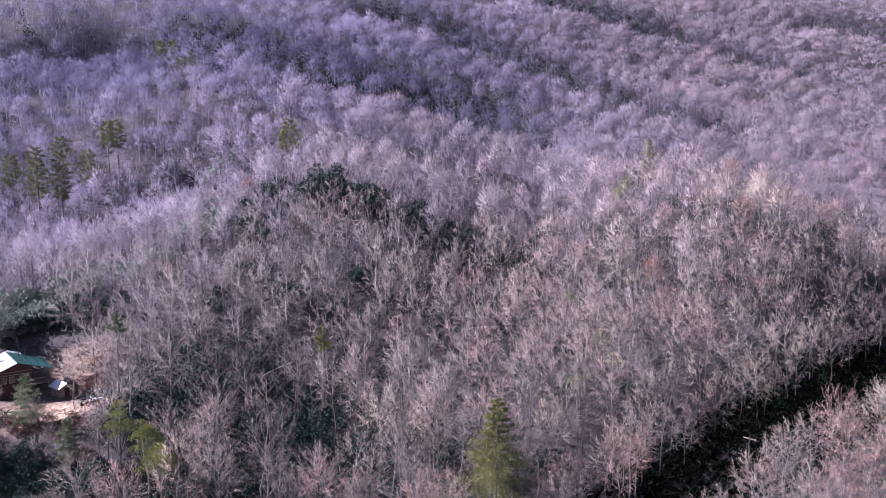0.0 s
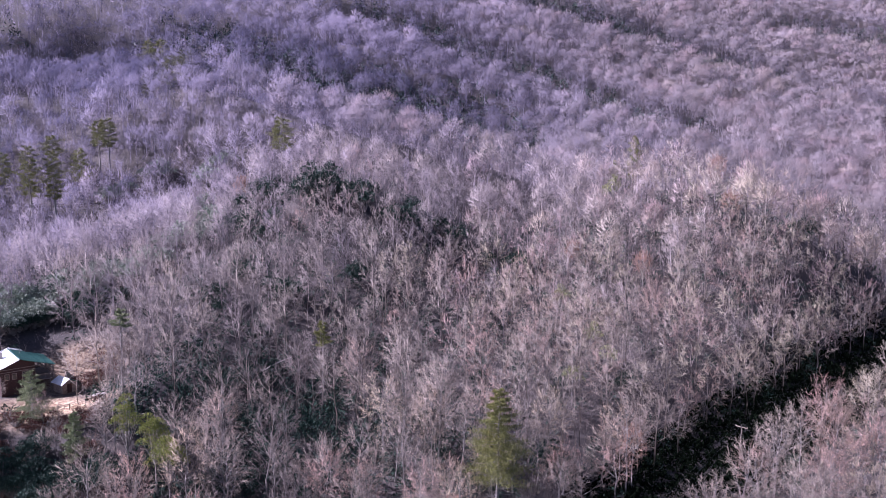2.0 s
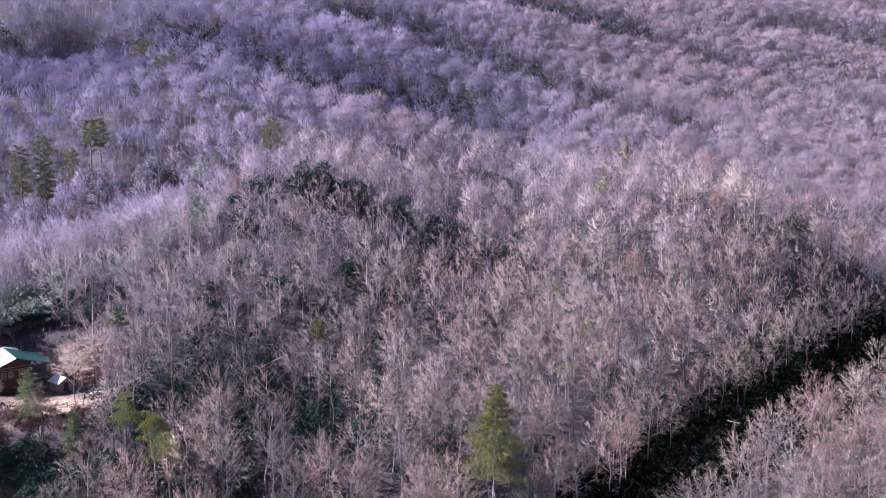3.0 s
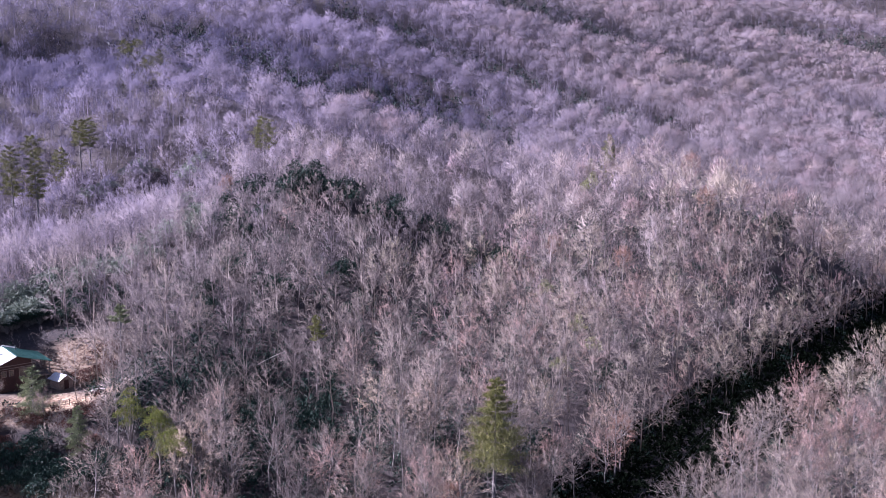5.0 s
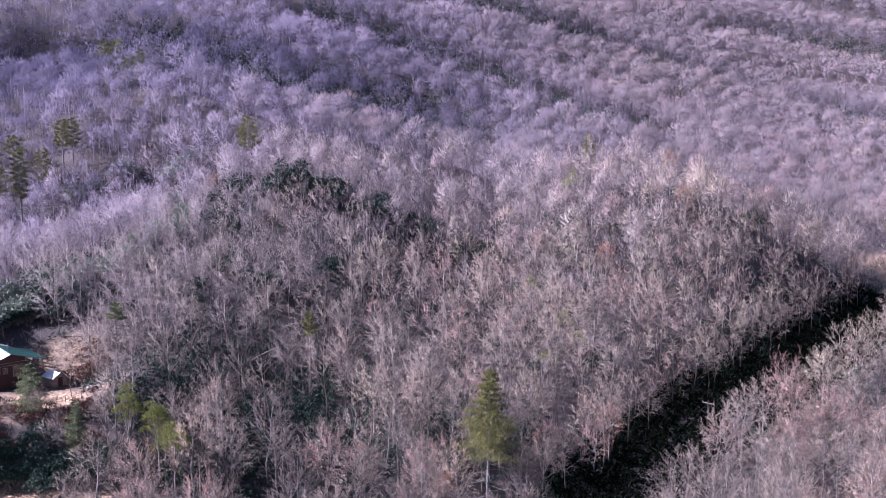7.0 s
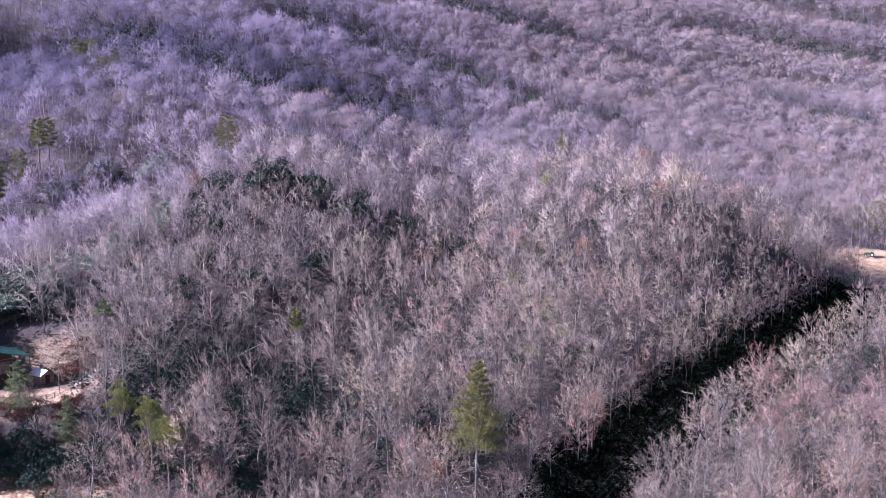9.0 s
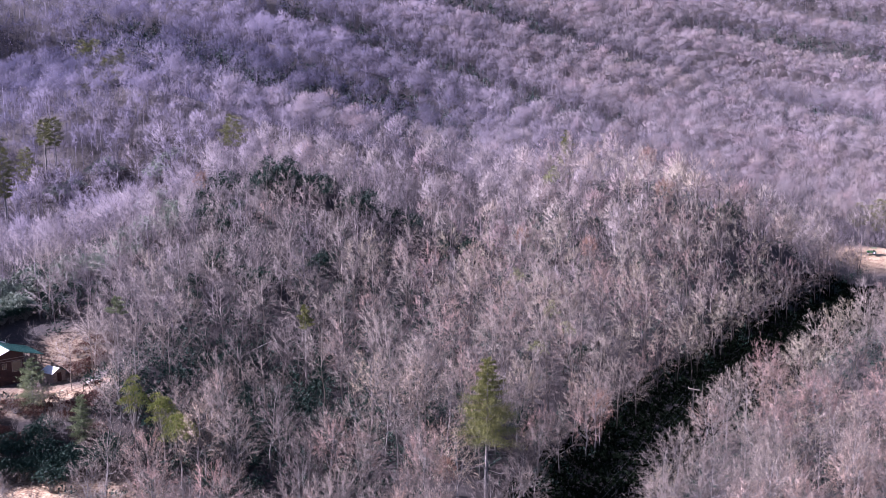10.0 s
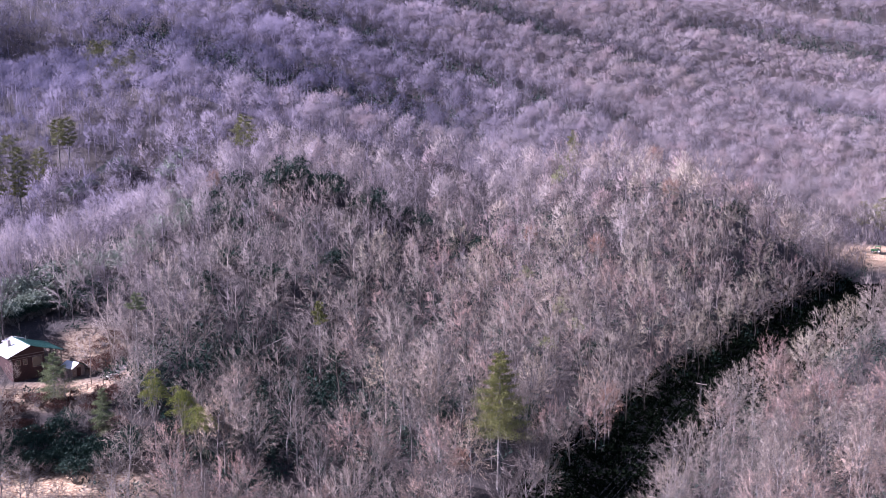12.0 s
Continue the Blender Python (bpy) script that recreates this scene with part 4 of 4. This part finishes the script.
def build_house():
    h = new("house")
    bm = bmesh.new()
    prism_into(bm, [(-3.4, 0), (2.7, 0), (2.7, 5.9), (0, 6.75), (-3.4, 5.3)], -4.0, 4.3)
    made("wall", bm, M_WALL, h, "dark red board walls")
    for k in range(14):
        z = 0.4 + 0.34 * k
        boxes("board", M_WALL, h, (-3.43, 2.73, -4.03, -4.0, z, z + 0.025))
    # The sunlit slope carries its glare in the colour.
    roof_panel(h, -4.5, 5.15, 0, 6.95, -4.75, 4.75, M_ROOF_GLARE, "metal roof slope with sun glare painted in as pale colour")
    roof_panel(h, 0.0, 6.95, 3.0, 5.95, -4.75, 4.75, M_ROOF, "green metal roof slope")
    roof_panel(h, 3.0, 5.95, 6.3, 4.95, -4.6, 4.4, M_ROOF, "green metal porch roof")
    boxes("ridge_cap", M_ROOF, h, (-0.14, 0.14, -4.78, 4.78, 6.94, 7.02))
    for x in (-4.45, 3.0):
        boxes("fascia", M_WOOD, h, (x - 0.04, x + 0.04, -4.72, 4.72, 5.0 if x < 0 else 5.74, 5.14 if x < 0 else 5.84))
    for x in (-2.3, -1.0):
        window(h, x, -4.03, 3.2, 0.7, 1.0)
    # Wide dark pane added to stand in for the porch's shaded opening.
    window(h, 1.3, -4.03, 2.45, 1.7, 1.9)
    boxes("door", M_GLASS, h, (2.72, 2.78, -2.4, -1.5, 2.4, 4.4), label="dark glazed porch door")
    for z in (4.55, 5.05):
        boxes("gable_trim", M_WOOD, h, (-3.42, 2.72, -4.07, -4.03, z, z + 0.12))
    boxes("porch_floor", M_WOOD, h, (2.7, 6.0, -4.3, 4.2, 2.2, 2.4))
    for y in (-4.2, -1.4, 1.4, 4.1):
        boxes("porch_post", M_WOOD, h, (5.82, 6.0, y - 0.09, y + 0.09, 0, 4.93), bevel=0.01)
    for z in (2.7, 3.25):
        boxes("rail", M_WOOD, h, (5.87, 5.95, -4.2, 4.1, z, z + 0.08))
    boxes("front_rail", M_WOOD, h, (2.75, 5.9, -4.28, -4.2, 3.25, 3.33))
    for k in range(10):
        boxes("baluster", M_WOOD, h, (2.9 + 0.3 * k, 2.94 + 0.3 * k, -4.26, -4.22, 2.4, 3.25))
    boxes("chimney", M_STONE, h, (-2.4, -1.8, 0.8, 1.4, 5.4, 7.3), bevel=0.04)
    boxes("stove_pipe", M_WIRE, h, (1.6, 1.78, 2.4, 2.58, 5.8, 7.3), bevel=0.03)
    boxes("rear_wing", M_WALL, h, (-1.0, 2.6, 4.3, 7.4, 0, 5.7))
    roof_panel(h, -1.4, 5.75, 0.8, 6.45, 4.8, 7.8, M_TRIM, "white metal roof of the rear wing")
    roof_panel(h, 0.8, 6.45, 3.0, 5.75, 4.8, 7.8, M_TRIM, "white metal roof of the rear wing")
    tagged(h, "dark red wooden house with a green metal roof and porch", "house")
    h.matrix_basis = pose(-81.3, 172.0, 5.15, 0, 0, 36)

    s = new("shed")
    bm = bmesh.new()
    prism_into(bm, [(-1.45, 0), (1.45, 0), (1.45, 2.1), (0, 2.85), (-1.45, 2.1)], -1.8, 1.8)
    made("wall", bm, M_WOOD, s, "brown plank walls")
    boxes("door", M_WALL, s, (-0.5, 0.5, -1.86, -1.8, 0.05, 1.9))
    for k in range(5):
        boxes("plank", M_WOOD, s, (-1.4 + 0.2 * k, -1.38 + 0.2 * k, -1.83, -1.8, 0, 2.1))
    # The shed's sunlit slope takes the same painted glare.
    roof_panel(s, -1.85, 1.98, 0, 2.98, -2.1, 2.1, M_ROOF_GLARE, "metal roof slope with sun glare painted in as pale colour")
    roof_panel(s, 0.0, 2.98, 1.85, 1.98, -2.1, 2.1, M_ROOF, "green metal roof slope")
    tagged(s, "small plank shed with a green metal roof beside the house", "shed")
    s.matrix_basis = pose(-71.4, 170.3, 5.25, 0, 0, 50) @ Matrix.Scale(0.92, 4)


build_house()


def build_fence():
    f = new("rail_fence")
    pts = [(-80.5, 158.6), (-77.5, 158.1), (-74.5, 157.7), (-71.5, 157.4), (-68.5, 157.1), (-65.5, 156.7), (-62.5, 156.3), (-60.2, 156.2)]
    for i, (x, y) in enumerate(pts):
        z = ground_z(x, y)
        boxes("post", M_WOOD, f, (x - 0.07, x + 0.07, y - 0.07, y + 0.07, z - 0.2, z + 1.25), bevel=0.02)
        if i:
            px, py = pts[i - 1]
            for h in (0.45, 0.85, 1.12):
                V, T = tube([(px, py, ground_z(px, py) + h), (x, y, z + h)], [0.045, 0.04], 5)
                part("rail", tri_mesh("rail", V, T, [M_WOOD]), f)
    tagged(f, "weathered wooden rail fence along the sunny yard", "fence")
    p = new("stone_pad")
    bm = bmesh.new()
    bmesh.ops.create_icosphere(bm, subdivisions=2, radius=1.0)
    for v in bm.verts:
        v.co = Vector((v.co.x * 1.6, v.co.y * 1.3, v.co.z * 0.35)) * (1 + 0.25 * noise.noise(v.co * 1.7))
    made("slab", bm, M_STONE, p)
    tagged(p, "flat pale boulder at the edge of the yard", "rock")
    p.matrix_basis = pose(-62.2, 163.5, ground_z(-62.2, 163.5) + 0.2, 6, 4, 20)


build_fence()


def build_field():
    """Long low furrow ridges of a small ploughed plot beyond the valley's outer bank."""
    f = new("ploughed_plot")
    for k in range(8):
        x0, y0 = 91 + 1.7 * k, 158.5 + 1.9 * k
        V = []
        for u in np.linspace(-9, 9, 19):
            x, y = x0 + 0.97 * u, y0 - 0.2 * u + 0.12 * math.sin(u * 1.3 + k)
            z = ground_z(x, y)
            V += [(x, y - 0.55, z - 0.05), (x, y, z + 0.34 + 0.05 * math.sin(3 * u + k)), (x, y + 0.55, z - 0.05)]
        T = [t for i in range(18) for j in (0, 1) for t in ((3 * i + j, 3 * i + 3 + j, 3 * i + 4 + j), (3 * i + j, 3 * i + 4 + j, 3 * i + 1 + j))]
        part("furrow", tri_mesh("furrow", V, T, [M_SOIL], None, True), f)
    tagged(f, "small ploughed plot with long brown furrows beside the woods", "field")


build_field()


# ---- pole line along the valley ----
def build_poles():
    tops = []
    for x, y in ((-6, 83), (54.3, 159.4)):
        z = ground_z(x, y) - 1.3
        p = new("utility_pole")
        part("pole", tri_mesh("pole", *tube([(0, 0, 0.9), (0, 0, 5), (0, 0, 10.4)], [0.17, 0.15, 0.11], 8), [M_POLE], None, True), p)
        boxes("crossarm", M_WOOD, p, (-1.2, 1.2, -0.06, 0.06, 9.75, 9.9), bevel=0.01)
        for k in (-1.1, 0, 1.1):
            part("insulator", tri_mesh("insulator", *tube([(k, 0, 9.9), (k, 0, 10.02), (k, 0, 10.14)], [0.04, 0.05, 0.02], 6), [M_STONE]), p, "grey porcelain insulator")
        turn = math.degrees(math.atan2(-0.72, 0.69))
        p.matrix_basis = pose(x, y, z, 0, 0, turn)
        tagged(p, "wooden utility pole with shade painted on its shaft and a crossarm above the valley", "pole", "utility poles")
        tops.append([p.matrix_basis @ Vector((k, 0, 10.15)) for k in (-1.1, 0, 1.1)])
    for a, b in zip(tops, tops[1:]):
        for p, q in zip(a, b):
            pts = [p.lerp(q, t) - Vector((0, 0, 4 * 1.6 * t * (1 - t))) for t in np.linspace(0, 1, 13)]
            w = new("power_line", tri_mesh("power_line", *tube(pts, [0.012] * 13, 4), [M_WIRE]))
            tagged(w, "thin sagging overhead wire between the poles", "cable", "power lines")


build_poles()


def build_tractor():
    t = new("utility_tractor")
    boxes("body", M_GREEN, t, (-0.55, 0.55, -1.4, 0.2, 0.55, 1.15), bevel=0.08)
    boxes("hood", M_GREEN, t, (-0.4, 0.4, 0.2, 1.5, 0.6, 1.2), bevel=0.1)
    boxes("canopy", M_GREEN, t, (-0.75, 0.75, -1.4, 0.3, 2.15, 2.25), bevel=0.03)
    for x in (-0.6, 0.6):
        for y in (-1.3, 0.2):
            boxes("post", M_RUBBER, t, (x - 0.04, x + 0.04, y - 0.04, y + 0.04, 1.1, 2.15))
    boxes("seat", M_RUBBER, t, (-0.3, 0.3, -0.9, -0.4, 1.15, 1.5), bevel=0.05)
    for x, y, r in ((-0.8, -0.8, 0.6), (0.8, -0.8, 0.6), (-0.65, 1.1, 0.4), (0.65, 1.1, 0.4)):
        bm = bmesh.new()
        bmesh.ops.create_cone(bm, cap_ends=True, segments=18, radius1=r, radius2=r, depth=0.3, matrix=pose(x, y, r, 0, 90, 0))
        w = made("wheel", bm, M_RUBBER, t, "", 0.05)
        bm = bmesh.new()
        bmesh.ops.create_cone(bm, cap_ends=True, segments=14, radius1=r * 0.5, radius2=r * 0.5, depth=0.33, matrix=pose(x, y, r, 0, 90, 0))
        made("rim", bm, M_TRIM, w)
    tagged(t, "small green utility tractor parked on bare orange earth", "tractor")
    t.matrix_basis = pose(160, 270, ground_z(160, 270) - 0.02, 0, 0, 60)


build_tractor()


# ---- pale dead trunks on the slope ----
for x, y, length, turn, lift in ((-38, 177, 9, 25, 24), (-3, 262, 11, 60, 38), (4, 205, 8, -15, 12)):
    g = np.random.default_rng(int(abs(x) * 10))
    pts = [(length * u, 0.5 * math.sin(u * 3), length * math.sin(radians(lift)) * u - 0.8 * (u * 2 - 1) ** 2 * 0.3) for u in np.linspace(0, 1, 7)]
    ob = new("leaning_log", tri_mesh("leaning_log", *tube(pts, np.linspace(0.17, 0.05, 7), 6), [M_STONE], None, True))
    ob.matrix_basis = pose(x, y, ground_z(x, y) + 0.1, 0, 0, turn)
    tagged(ob, "pale barkless dead trunk leaning over the slope", "log", "dead trunks")
